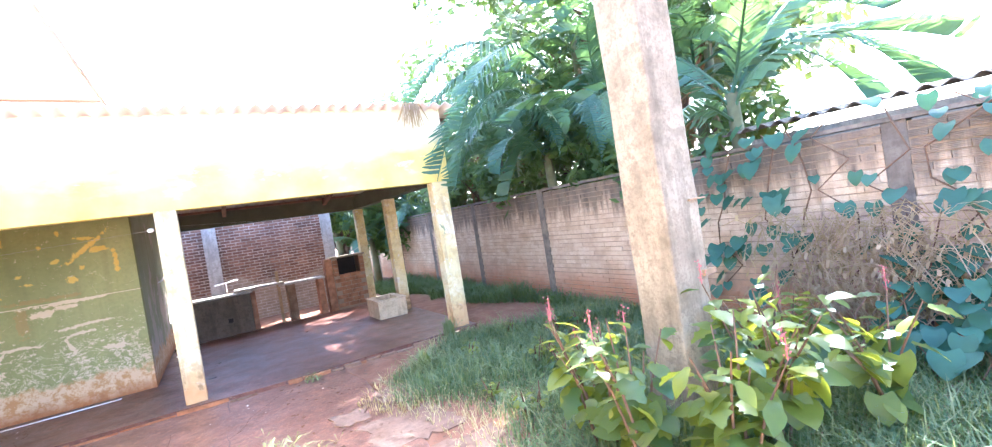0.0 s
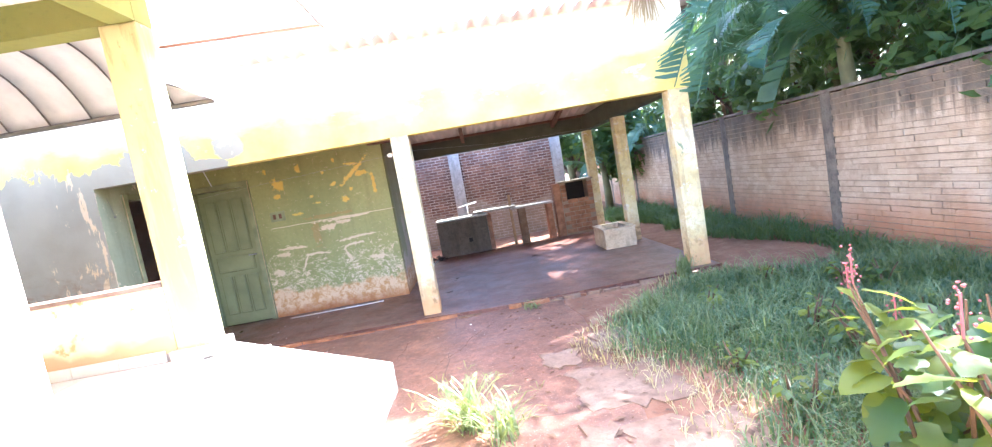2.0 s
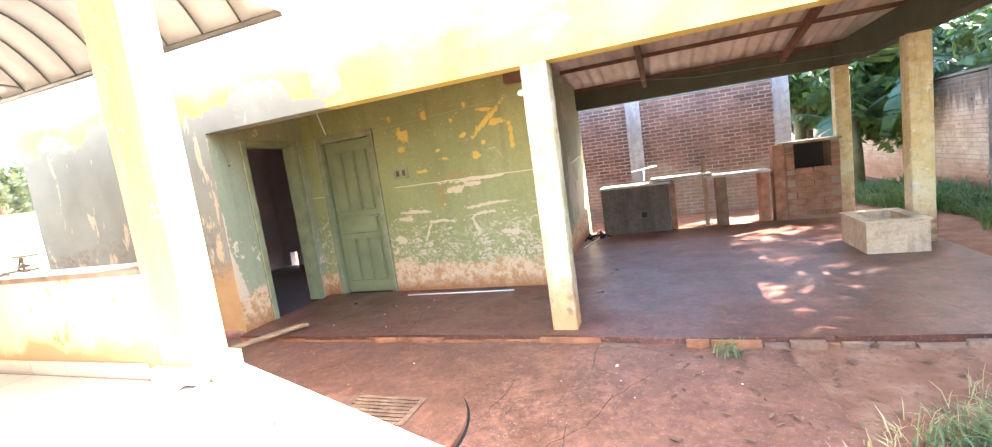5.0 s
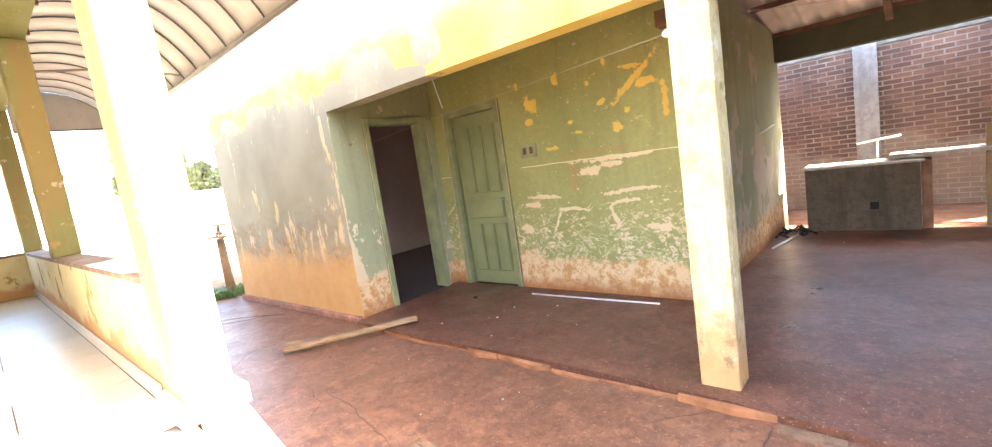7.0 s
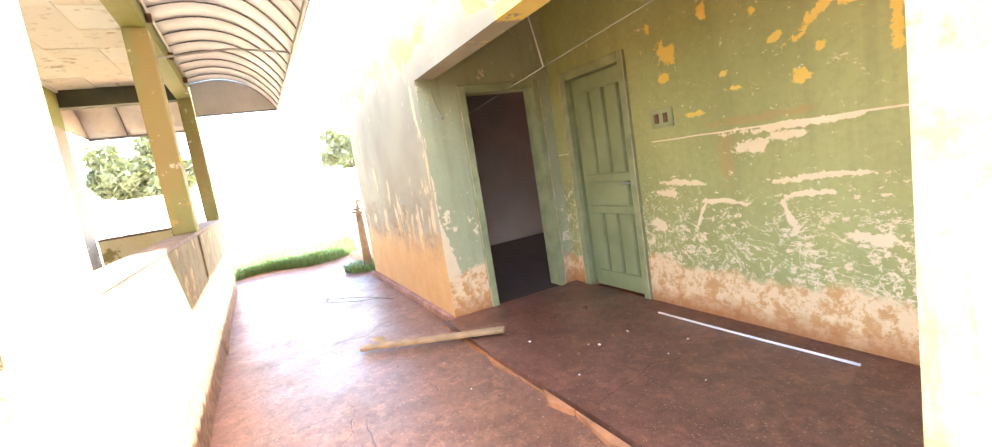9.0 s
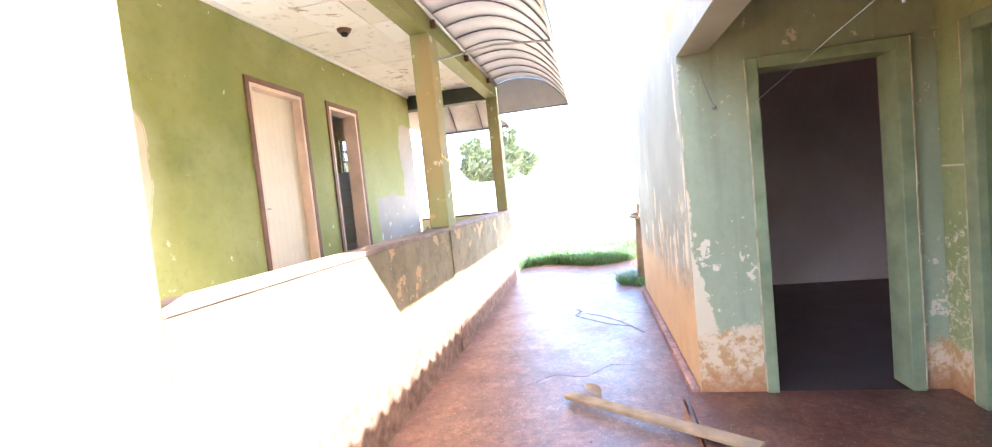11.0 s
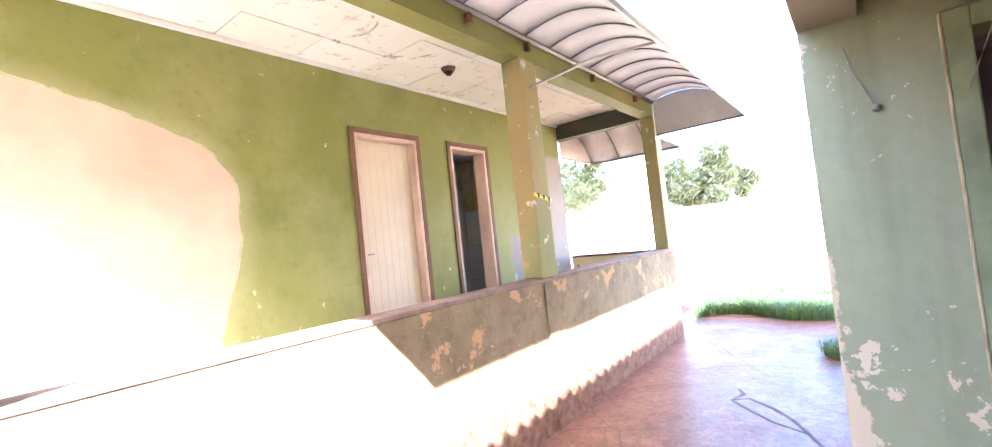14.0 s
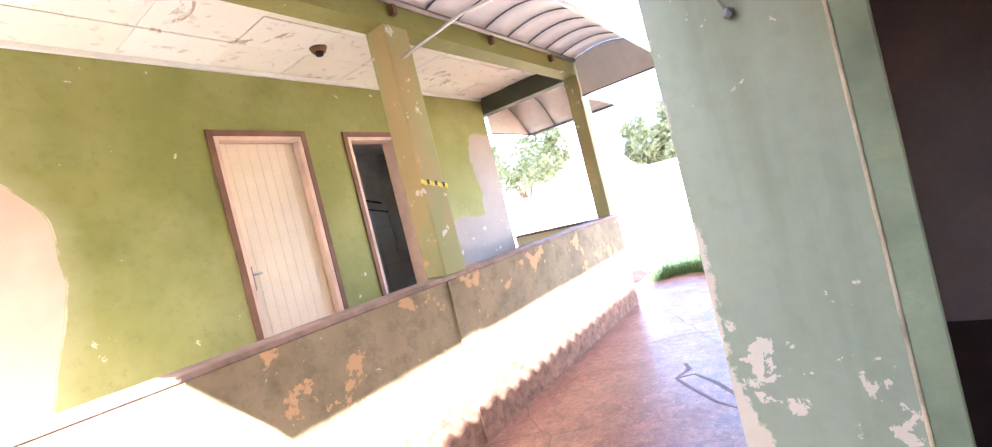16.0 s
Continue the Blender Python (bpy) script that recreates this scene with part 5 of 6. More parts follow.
part("post", bm, M_PLANK, fp, "", True)
for k, (z, a) in enumerate(((0.93, 0.2), (0.99, -0.3), (1.12, 0.1))):
    bm = boxes((-0.24, 0.24, -0.06, 0.06, 0, 0.03))
    bmesh.ops.transform(bm, matrix=Matrix.Translation((-7.86, 6.30 + 0.03 * k, z)) @ Matrix.Rotation(a, 4, "Z"), verts=list(bm.verts))
    part("slat", bm, M_PLANK, fp)
for dx in (-0.08, 0.06):
    bm = bmesh.new()
    tube(bm, [(-7.86 + dx, 6.32, 0.95), (-7.86 + dx * 0.3, 6.34, 1.12)], 0.018, 6)
    part("strut", bm, M_PLANK, fp)

# dead banana leaf that has fallen over the roof edge
bunch = thing("dead_leaf", 2.58, 6.2, 3.2, "dead grey banana leaf draped over the roof edge", "dead leaf")
r = random.Random(15)
bm = bmesh.new()
for k in range(34):
    x = 2.58 + r.gauss(0, 0.05)
    e = x + r.gauss(0, 0.10)
    drop = r.uniform(0.18, 0.42)
    a, b, c = Vector((x, 6.32, 3.36)), Vector((x * 0.6 + e * 0.4, 6.10, 3.31)), Vector((e, 6.12 + r.uniform(0, 0.10), 3.33 - drop))
    w = Vector((r.uniform(0.006, 0.016), 0, 0))
    v = [bm.verts.new(p) for p in (a - w, a + w, b + w, b - w, c + w * 0.4, c - w * 0.4)]
    bm.faces.new((v[0], v[1], v[2], v[3]))
    bm.faces.new((v[3], v[2], v[4], v[5]))
part("torn_blade", bm, M_DRYVINE, bunch)
bm = bmesh.new()
tube(bm, [(3.0, 7.0, 3.25), (2.75, 6.6, 3.34), (2.59, 6.3, 3.375)], 0.014, 6)
part("rib", bm, M_DRYLEAF, bunch)

# ---- plants ----
def banana_leaf(seed, length, width, torn=0.25, bend=1.1, n=38, hang=1.0):
    """A drooping leaf along +x from its stalk: a rib and many torn strips on either side."""
    r = random.Random(seed)
    bm = bmesh.new()

    def rib(s):
        return Vector((length * (s - 0.12 * bend * s * s), 0, length * (0.62 * s - bend * 0.78 * s * s)))

    tube(bm, [rib(k / 10) for k in range(11)], 0.022, 5, 0.004)
    back = r.uniform(0.08, 0.13)
    for side in (-1, 1):
        droop = r.uniform(0.5, 0.9)
        for k in range(n):
            whole = r.random() > torn
            s0 = 0.10 + 0.88 * k / n
            s1 = s0 + 0.88 / n * (1.03 if whole else 0.72)
            w = width * (math.sin(math.pi * min(1, (s0 + 0.06)) ** 0.8) ** 0.7) * (r.uniform(0.95, 1.02) if whole else r.uniform(0.8, 1.05))
            droop += r.uniform(-.06, .06) if whole else r.uniform(-.3, .35)
            droop = min(1.2, max(0.3, droop))
            sweep = length * (back + (0 if whole else r.uniform(-.015, .02)))
            a, b = rib(s0), rib(min(1, s1))
            half = Vector((sweep * 0.5, side * w * 0.52, -w * 0.10 * hang))
            tip = Vector((sweep, side * w * 0.90, -w * 0.52 * droop * hang))
            narrow = r.uniform(0.9, 1.03) if whole else r.uniform(0.2, 0.6)
            v = [bm.verts.new(p) for p in (a, b, b + half, a + half, a + tip + (b - a) * narrow, a + tip)]
            bm.faces.new((v[0], v[1], v[2], v[3]))
            bm.faces.new((v[3], v[2], v[4], v[5]))
    return bm


BANANA = [mesh_of("banana_leaf", banana_leaf(s, 2.3 + 0.25 * (s % 3), 0.31 + 0.03 * (s % 2), 0.50 + 0.12 * (s % 3), 0.85 + 0.22 * (s % 4)), M_BANANA) for s in range(6)]
DRY = [mesh_of("dry_leaf", banana_leaf(40 + s, 1.5, 0.16, 0.7, 1.9), M_DRYLEAF) for s in range(2)]


def banana(x, y, h, seed, leaves=9, lean=0.0):
    r = random.Random(seed)
    t = thing("banana_plant", x, y, 0, "tall banana plant with large torn drooping leaves", "banana plant", "banana plants")
    bm = bmesh.new()
    top = Vector((x + lean, y + r.uniform(-.2, .2), h))
    tube(bm, [(x, y, -0.1), (x + lean * 0.3, y, h * 0.5), top], 0.13, 9, 0.07)
    part("trunk", bm, M_STEM, t, "", True)
    a0 = r.uniform(0, 6.28)
    for k in range(leaves):
        a = a0 + k * 2.4
        m = Matrix.Translation(top - Vector((0, 0, 0.05 * k))) @ Matrix.Rotation(a, 4, "Z") @ Matrix.Rotation(radians(r.uniform(-38, 12)), 4, "Y") @ Matrix.Rotation(radians(r.uniform(-25, 25)), 4, "X")
        at("leaf", BANANA[r.randrange(6)], m @ Matrix.Scale(r.uniform(0.8, 1.1), 4), t)
    for k in range(3 if x > 5.8 else 0):
        m = Matrix.Translation(top - Vector((0, 0, 0.35 + 0.2 * k))) @ Matrix.Rotation(r.uniform(0, 6.28), 4, "Z") @ Matrix.Rotation(radians(35), 4, "Y")
        at("dry_leaf", DRY[k % 2], m @ Matrix.Scale(r.uniform(0.45, 0.65), 4), t, "brown dry hanging leaf")
    return t


for k, (x, y, h, n, lean) in enumerate(((5.5, 6.9, 2.9, 7, -0.25), (5.9, 5.6, 3.2, 7, -0.2), (6.6, 7.9, 3.6, 10, 0), (7.3, 6.4, 4.2, 10, 0), (5.7, 8.6, 3.0, 6, -0.2), (6.4, 4.3, 3.3, 7, -0.1),
                                        (7.6, 4.9, 4.0, 9, 0), (8.2, 8.3, 4.6, 10, 0), (6.9, 9.8, 3.9, 9, 0), (5.9, 10.6, 3.2, 6, -0.1), (8.6, 6.3, 4.9, 10, 0), (7.9, 10.9, 4.6, 9, 0), (6.3, 12.6, 3.5, 9, 0), (5.6, 3.3, 2.6, 8, -0.1), (6.9, 5.2, 4.9, 8, 0.1), (6.7, 7.0, 4.7, 8, -0.2), (7.4, 7.6, 5.4, 9, 0))):
    banana(x, y, h, 70 + k, n, lean)
# the low leaf that hangs over the porch corner
bp = banana(5.2, 6.35, 2.45, 200, 4, -0.35)
HANG = [mesh_of("banana_leaf", banana_leaf(60 + s, 1.75, 0.36, 1.0, 1.5, 52, 1.7), M_BANANA) for s in range(2)]
for px, py, pz, ang, tilt, sc in ((4.80, 5.95, 3.55, 178, 0, 1.42), (4.72, 6.02, 3.30, 186, 2, 1.30), (4.85, 5.8, 3.75, 192, -6, 1.35), (4.70, 7.0, 3.05, 200, 0, 1.0), (5.0, 7.0, 3.6, 225, 6, 1.1), (5.1, 6.5, 3.2, 240, 0, 1.0), (4.9, 7.6, 3.3, 190, -8, 1.05), (5.2, 5.6, 3.1, 235, 4, 1.0), (5.3, 8.0, 3.9, 205, -12, 1.2), (5.2, 4.7, 2.9, 215, 0, 0.9), (4.9, 6.5, 3.75, 176, -4, 1.5), (5.1, 6.9, 4.2, 183, -8, 1.6)):
    at("leaf", HANG[int(ang) % 2], Matrix.Translation((px, py, pz)) @ Matrix.Rotation(radians(ang), 4, "Z") @ Matrix.Rotation(radians(tilt), 4, "Y") @ Matrix.Scale(sc, 4), bp)


def heart_leaf(seed):
    """A broad heart-shaped leaf with two lobes behind its stalk, cupped and a little wavy."""
    r = random.Random(seed)
    bm = bmesh.new()
    n = 12
    stalk = [bm.verts.new((k / n * 0.92, 0, 0.06 * k / n - 0.26 * (k / n) ** 2)) for k in range(n + 1)]
    for side in (-1, 1):
        rim = []
        for k in range(n + 1):
            u = k / n
            w = 0.50 * math.sin(math.pi * min(1, 0.20 + 0.80 * u)) ** 0.75 * (1.0 - 0.18 * u)
            x = -0.16 + 1.08 * u if u < 0.5 else 0.38 + 0.54 * (u - 0.5) / 0.5
            rim.append(bm.verts.new((x, side * w if k < n else 0.0, 0.06 * u - 0.26 * u * u + 0.20 * w - 0.34 * w * w + r.uniform(-.018, .018))))
        for k in range(n):
            f = (stalk[k], stalk[k + 1], rim[k + 1], rim[k])
            bm.faces.new(f if side < 0 else f[::-1])
    bmesh.ops.remove_doubles(bm, verts=list(bm.verts), dist=0.002)
    return bm


def blade_leaf(seed, lobed):
    """A broad leaf in the xy plane, stalk at the origin, cupped along its rib."""
    r = random.Random(seed)
    bm = bmesh.new()
    n = 11
    rim = []
    for k in range(n + 1):
        a = math.pi * k / n
        w = (0.46 if lobed else 0.36) * math.sin(a) ** (0.8) * (1.12 - 0.52 * k / n)
        if lobed:
            w *= 0.72 + 0.42 * (k % 3 == 1) + 0.1 * r.random()
        rim.append((k / n, w))
    mid = [bm.verts.new((s - 0.12, 0, 0.10 * s - 0.30 * s * s)) for s, w in rim]
    for side in (-1, 1):
        edge = [bm.verts.new((s - 0.12 - 0.16 * (s < 0.12) * 1.0, side * w, 0.10 * s - 0.30 * s * s + 0.22 * w - 0.25 * w * w + r.uniform(-.015, .015))) for s, w in rim]
        for k in range(n):
            f = (mid[k], mid[k + 1], edge[k + 1], edge[k])
            bm.faces.new(f if side < 0 else f[::-1])
    bmesh.ops.remove_doubles(bm, verts=list(bm.verts), dist=0.002)
    return bm


SHRUB = [mesh_of("weed_leaf", blade_leaf(300 + s, s == 2), M_SHRUB, True) for s in range(3)]
HEART = [mesh_of("weed_leaf", heart_leaf(310 + s), M_SHRUB, True) for s in range(2)]
VINE = [mesh_of("vine_leaf", heart_leaf(320 + s), M_VINE, True) for s in range(3)]


def shrub(x, y, h, seed, leaves, spread, flowers=0, size=0.2):
    r = random.Random(seed)
    t = thing("weed_shrub", x, y, 0, "broad-leaved weed shrub with pink flower spikes" if flowers else "broad-leaved green weed shrub", "shrub", "weed shrubs round the column")
    for k in range(max(3, leaves // 9)):
        a = r.uniform(0, 6.28)
        tip = Vector((x + spread * math.cos(a) * r.uniform(0.3, 0.9), y + spread * math.sin(a) * r.uniform(0.3, 0.9), h * r.uniform(0.7, 1.05)))
        base = Vector((x + r.uniform(-.08, .08), y + r.uniform(-.08, .08), -0.02))
        midp = base.lerp(tip, 0.5) + Vector((0, 0, 0.12 * h))
        bm = bmesh.new()
        tube(bm, [base, midp, tip], 0.011, 5, 0.004)
        stem = part("stem", bm, M_TWIG, t)
        n = 10
        for j in range(n):
            s = 0.25 + 0.75 * (j + r.random() * 0.5) / n
            p = base.lerp(midp, s * 2) if s < 0.5 else midp.lerp(tip, s * 2 - 1)
            b = r.uniform(0, 6.28)
            sc = size * r.uniform(0.5, 1.2) * (1.1 - 0.35 * s)
            m = Matrix.Translation(p) @ Matrix.Rotation(b, 4, "Z") @ Matrix.Rotation(radians(r.uniform(-25, 45)), 4, "Y") @ Matrix.Rotation(radians(r.uniform(-25, 25)), 4, "X") @ Matrix.Translation((0.12 * sc + 0.05, 0, 0)) @ Matrix.Scale(sc, 4)
            if s < 0.55 and size > 0.1 and r.random() < 0.65:
                at("leaf", HEART[j % 2] if r.random() < 0.8 else SHRUB[2], m @ Matrix.Rotation(radians(r.uniform(0, 40)), 4, "Y") @ Matrix.Scale(1.2, 4), stem)
            else:
                at("leaf", SHRUB[r.randrange(3)], m, stem)
        if k < flowers:
            bm = bmesh.new()
            for j in range(26):
                q = tip + Vector((r.gauss(0, 0.014), r.gauss(0, 0.014), 0.006 * j + 0.01))
                bmesh.ops.create_icosphere(bm, subdivisions=1, radius=r.uniform(0.003, 0.007), matrix=Matrix.Translation(q))
            tube(bm, [tip, tip + Vector((0, 0, 0.13))], 0.004, 5)
            part("flower_spike", bm, M_FLOWER, stem, "pink flower spike")
    return t


for k, (x, y, h, n, sp, fl, sz) in enumerate(((1.95, 2.35, 0.85, 54, 0.40, 2, 0.17), (1.85, 1.90, 0.90, 63, 0.42, 2, 0.18), (2.15, 1.50, 0.85, 63, 0.42, 1, 0.19), (2.62, 1.62, 0.95, 63, 0.42, 1, 0.19), (3.05, 1.75, 0.95, 63, 0.42, 1, 0.17), (3.25, 1.25, 0.75, 54, 0.42, 1, 0.18),
                                              (2.30, 2.60, 0.70, 45, 0.36, 1, 0.16), (3.55, 1.95, 0.75, 54, 0.40, 0, 0.17), (3.85, 1.75, 0.6, 36, 0.36, 0, 0.17))):
    shrub(x, y, h, 400 + k, n, sp, fl, sz)

tan = bpy.data.objects.new("fallen_leaf", mesh_of("fallen_leaf", blade_leaf(341, False), M_PLANK, True))
scene.collection.objects.link(tan)
tan.matrix_basis = pose(-4.11, 5.56, 0.035, 0, 0, 35) @ Matrix.Scale(0.17, 4)
tagged(tan, "curled dry brown leaf lying on the red lane", "leaf")

# climbers on the boundary wall
rng = random.Random(77)
vine = thing("wall_vine", 4.8, 1.5, 0, "green climbing vine over the boundary wall", "vine")
for k in range(9):
    y = 0.2 + 0.36 * k + rng.uniform(-.1, .1)
    bm = bmesh.new()
    pts = [(4.86, y, 1.98)]
    for j in range(7):
        pts.append((4.80 - 0.03 * rng.random(), y + rng.uniform(-.2, .2), 1.85 - 0.24 * j))
    tube(bm, pts, 0.008, 5)
    part("stem", bm, M_TWIG, vine)
for k in range(150):
    y = rng.choice((rng.uniform(-0.6, 1.3), rng.gauss(2.95, 0.28), rng.uniform(-0.6, 3.4)))
    z = rng.uniform(0.35, 2.15) if y < 1.2 or abs(y - 2.95) < 0.35 else rng.choice((rng.uniform(1.75, 2.2), rng.uniform(0.4, 1.0), rng.uniform(1.2, 1.5)))
    x = 4.78 - rng.uniform(0, 0.16) if z < 1.9 else 4.85 + rng.uniform(-.2, .2)
    m = Matrix.Translation((x, y, z)) @ Matrix.Rotation(radians(180 + rng.uniform(-45, 45)), 4, "Z") @ Matrix.Rotation(radians(rng.uniform(25, 70)), 4, "Y") @ Matrix.Scale(rng.uniform(0.10, 0.21), 4)
    at("leaf", VINE[k % 3], m, vine)
for k in range(120):
    y, u = rng.choice((rng.uniform(0.65, 1.65), rng.uniform(-0.6, 1.9))), rng.random()
    x = 4.74 - 0.75 * u * u
    z = rng.uniform(0.12, 1.30 - 0.95 * u)
    m = Matrix.Translation((x, y, z)) @ Matrix.Rotation(radians(200 + rng.uniform(-60, 60)), 4, "Z") @ Matrix.Rotation(radians(rng.uniform(5, 60)), 4, "Y") @ Matrix.Scale(rng.uniform(0.12, 0.22), 4)
    at("leaf", VINE[k % 3], m, vine)
for k in range(14):
    y = rng.uniform(-0.8, 1.8)
    bm = bmesh.new()
    tube(bm, [(4.78, y, 1.1), (4.6, y + rng.uniform(-.2, .2), 0.7), (4.4, y + rng.uniform(-.3, .3), 0.35), (4.15, y + rng.uniform(-.3, .3), 0.02)], 0.006, 5)
    part("stem", bm, M_TWIG, vine)
bm = bmesh.new()
for k in range(1100):
    y = rng.gauss(1.8, 0.42)
    z = rng.uniform(0.30, 1.20)
    p = Vector((4.72 - rng.uniform(0, 0.22), y, z))
    q = p + Vector((rng.uniform(-.1, .05), rng.uniform(-.28, .28), rng.uniform(-.3, .05)))
    tube(bm, [p, (p + q) / 2 + Vector((0, 0, rng.uniform(-0.03, 0.08))), q], rng.uniform(0.002, 0.005), 4)
    if k % 2:
        d = Vector((rng.uniform(-.6, .6), rng.uniform(-1, 1), rng.uniform(-.6, .6))).normalized() * 0.017
        e = Vector((rng.uniform(-.02, .02), 0.01, -rng.uniform(0.03, 0.06)))
        bm.faces.new([bm.verts.new(c) for c in (q - d, q + d * 0.7, q + d + e, q - d * 0.6 + e)])
tagged(part("dry_vine_heap", bm, M_DRYVINE), "tangle of dry brown vine hanging on the wall", "dry vine", kind="stuff")


def blades(area, n, h0, h1, seed, keep=lambda x, y: True, wide=0.006):
    r = random.Random(seed)
    verts, faces = [], []
    x0, x1, y0, y1 = area
    while n > 0:
        x, y = r.uniform(x0, x1), r.uniform(y0, y1)
        if not keep(x, y):
            n -= 0.3
            continue
        n -= 1
        h = r.uniform(h0, h1) * (0.6 + 0.8 * max(0.0, 0.5 + noise.noise((x * 1.3, y * 1.3, 0))))
        a, lean = r.uniform(0, 6.28), r.uniform(0.2, 1.5) * h
        w = wide * r.uniform(0.6, 1.4)
        c, s = math.cos(a), math.sin(a)
        i = len(verts)
        verts += [(x - s * w, y + c * w, -0.01), (x + s * w, y - c * w, -0.01), (x + c * lean * 0.35 + s * w, y + s * lean * 0.35 - c * w, h * 0.6), (x + c * lean * 0.35 - s * w, y + s * lean * 0.35 + c * w, h * 0.6),
                  (x + c * lean, y + s * lean, h * r.uniform(0.7, 1.0))]
        faces += [(i, i + 1, i + 2, i + 3), (i + 3, i + 2, i + 4)]
    me = bpy.data.meshes.new("grass")
    me.from_pydata(verts, [], faces)
    return me


def grass(name, area, n, h0, h1, seed, material, label, keep=lambda x, y: True, wide=0.006):
    me = blades(area, n, h0, h1, seed, keep, wide)
    me.materials.append(material)
    return tagged(new(name, me), label, "grass", "", "stuff")


LAWN = random.Random(8)


def lawn(x, y):
    """Thick inside, thinning out over a ragged edge."""
    edge = 1.30 + 0.25 * math.sin(y * 2.3) + 0.3 * noise.noise((x, y * 2, 3)) + max(0, y - 4.4) * 0.62
    end = 5.85 + 0.3 * math.sin(x * 3)
    inside = min((x - edge) / 0.55, (end - y) / 0.4)
    return LAWN.random() < inside * (0.7 + 0.9 * noise.noise((x * 0.9, y * 0.9, 9)) + 0.35)


grass("grass", (1.2, 4.8, 0.3, 6.2), 60000, 0.035, 0.16, 21, M_GRASS, "tall uncut green grass in the yard", lawn, 0.0042)
grass("grass", (1.2, 4.8, 0.3, 6.2), 13000, 0.06, 0.27, 22, M_STRAW, "pale seeding grass stalks in the yard", lawn, 0.003)
M_DRYGRASS = island_leaf("dry_grass_blade", (0.40, 0.335, 0.215), (0.22, 0.19, 0.10))
grass("grass", (0.9, 3.6, 2.4, 6.0), 2800, 0.03, 0.13, 27, M_DRYGRASS, "dry straw at the edge of the lawn", lambda x, y: -0.25 < x - (1.30 + 0.25 * math.sin(y * 2.3) + max(0, y - 4.4) * 0.62) < 0.6 + 0.4 * noise.noise((x, y, 5)), 0.003)
grass("grass", (3.4, 4.8, 5.8, 13.5), 9000, 0.10, 0.32, 23, M_GRASS, "rank grass along the foot of the boundary wall", lambda x, y: x > 4.15 - 0.3 * math.sin(y * 1.7) - (0.5 if y > 9.3 else 0))
grass("grass", (-11.6, -9.5, 4.2, 6.6), 12000, 0.09, 0.30, 24, M_GRASS, "grass at the far end of the lane", lambda x, y: x < -9.55 - 0.35 * math.sin(y * 3) - 0.15 * (y - 4.2))
grass("grass", (-8.3, -7.45, 5.95, 6.9), 900, 0.08, 0.2, 25, M_GRASS, "grass tuft beside the wooden post", lambda x, y: math.hypot(x + 7.9, (y - 6.25) * 1.4) < 0.42)


rng = random.Random(91)
for k in range(16):
    x, y = rng.uniform(1.7, 4.2), rng.uniform(2.6, 5.4)
    if x > 1.7 + max(0, y - 4.4) * 0.62:
        shrub(x, y, rng.uniform(0.16, 0.32), 600 + k, 18, 0.16, 0, 0.075)
verts, faces = [], []
for k in range(420):
    x, y = rng.uniform(0.4, 2.6), rng.uniform(2.3, 6.0)
    a, w = rng.uniform(0, 6.28), rng.uniform(0.006, 0.02)
    i = len(verts)
    verts += [(x + w * 2 * math.cos(a), y + w * 2 * math.sin(a), 0.016), (x - w * math.sin(a), y + w * math.cos(a), 0.020), (x - w * 2 * math.cos(a), y - w * 2 * math.sin(a), 0.016), (x + w * math.sin(a), y - w * math.cos(a), 0.018)]
    faces.append((i, i + 1, i + 2, i + 3))
me = bpy.data.meshes.new("leaf_litter")
me.from_pydata(verts, [], faces)
me.materials.append(M_TWIG)
tagged(new("leaf_litter", me), "scattered dry leaves and straw on the yard", "leaf litter", kind="stuff")
# damp stain on the lane
def ribbon(bm, pts, w, z0, z1):
    left, right = [], []
    for k, p in enumerate(pts):
        q0, q1 = pts[max(k - 1, 0)], pts[min(k + 1, len(pts) - 1)]
        d = Vector((q1[0] - q0[0], q1[1] - q0[1], 0)).normalized()
        h = w * (0.35 + 0.65 * math.sin(math.pi * (k + 0.5) / len(pts))) * rng.uniform(0.7, 1.2)
        left.append((p[0] - d.y * h, p[1] + d.x * h))
        right.append((p[0] + d.y * h, p[1] - d.x * h))
    prism(bm, left + right[::-1], z0, z1)


stain = thing("damp_stain", -5.9, 5.7, 0.006, "dark damp stain running over the red lane", "stain")
for pts, w in (([(-5.4, 6.08), (-5.62, 5.98), (-5.85, 5.86), (-6.05, 5.70), (-6.2, 5.52), (-6.12, 5.40)], 0.020), ([(-5.62, 5.98), (-5.75, 5.75), (-5.95, 5.55), (-6.12, 5.40)], 0.016), ([(-6.12, 5.40), (-6.3, 5.46), (-6.42, 5.40)], 0.02)):
    bm = bmesh.new()
    ribbon(bm, pts, w, 0.0062, 0.0072)
    part("stain_run", bm, M_DAMP, stain)


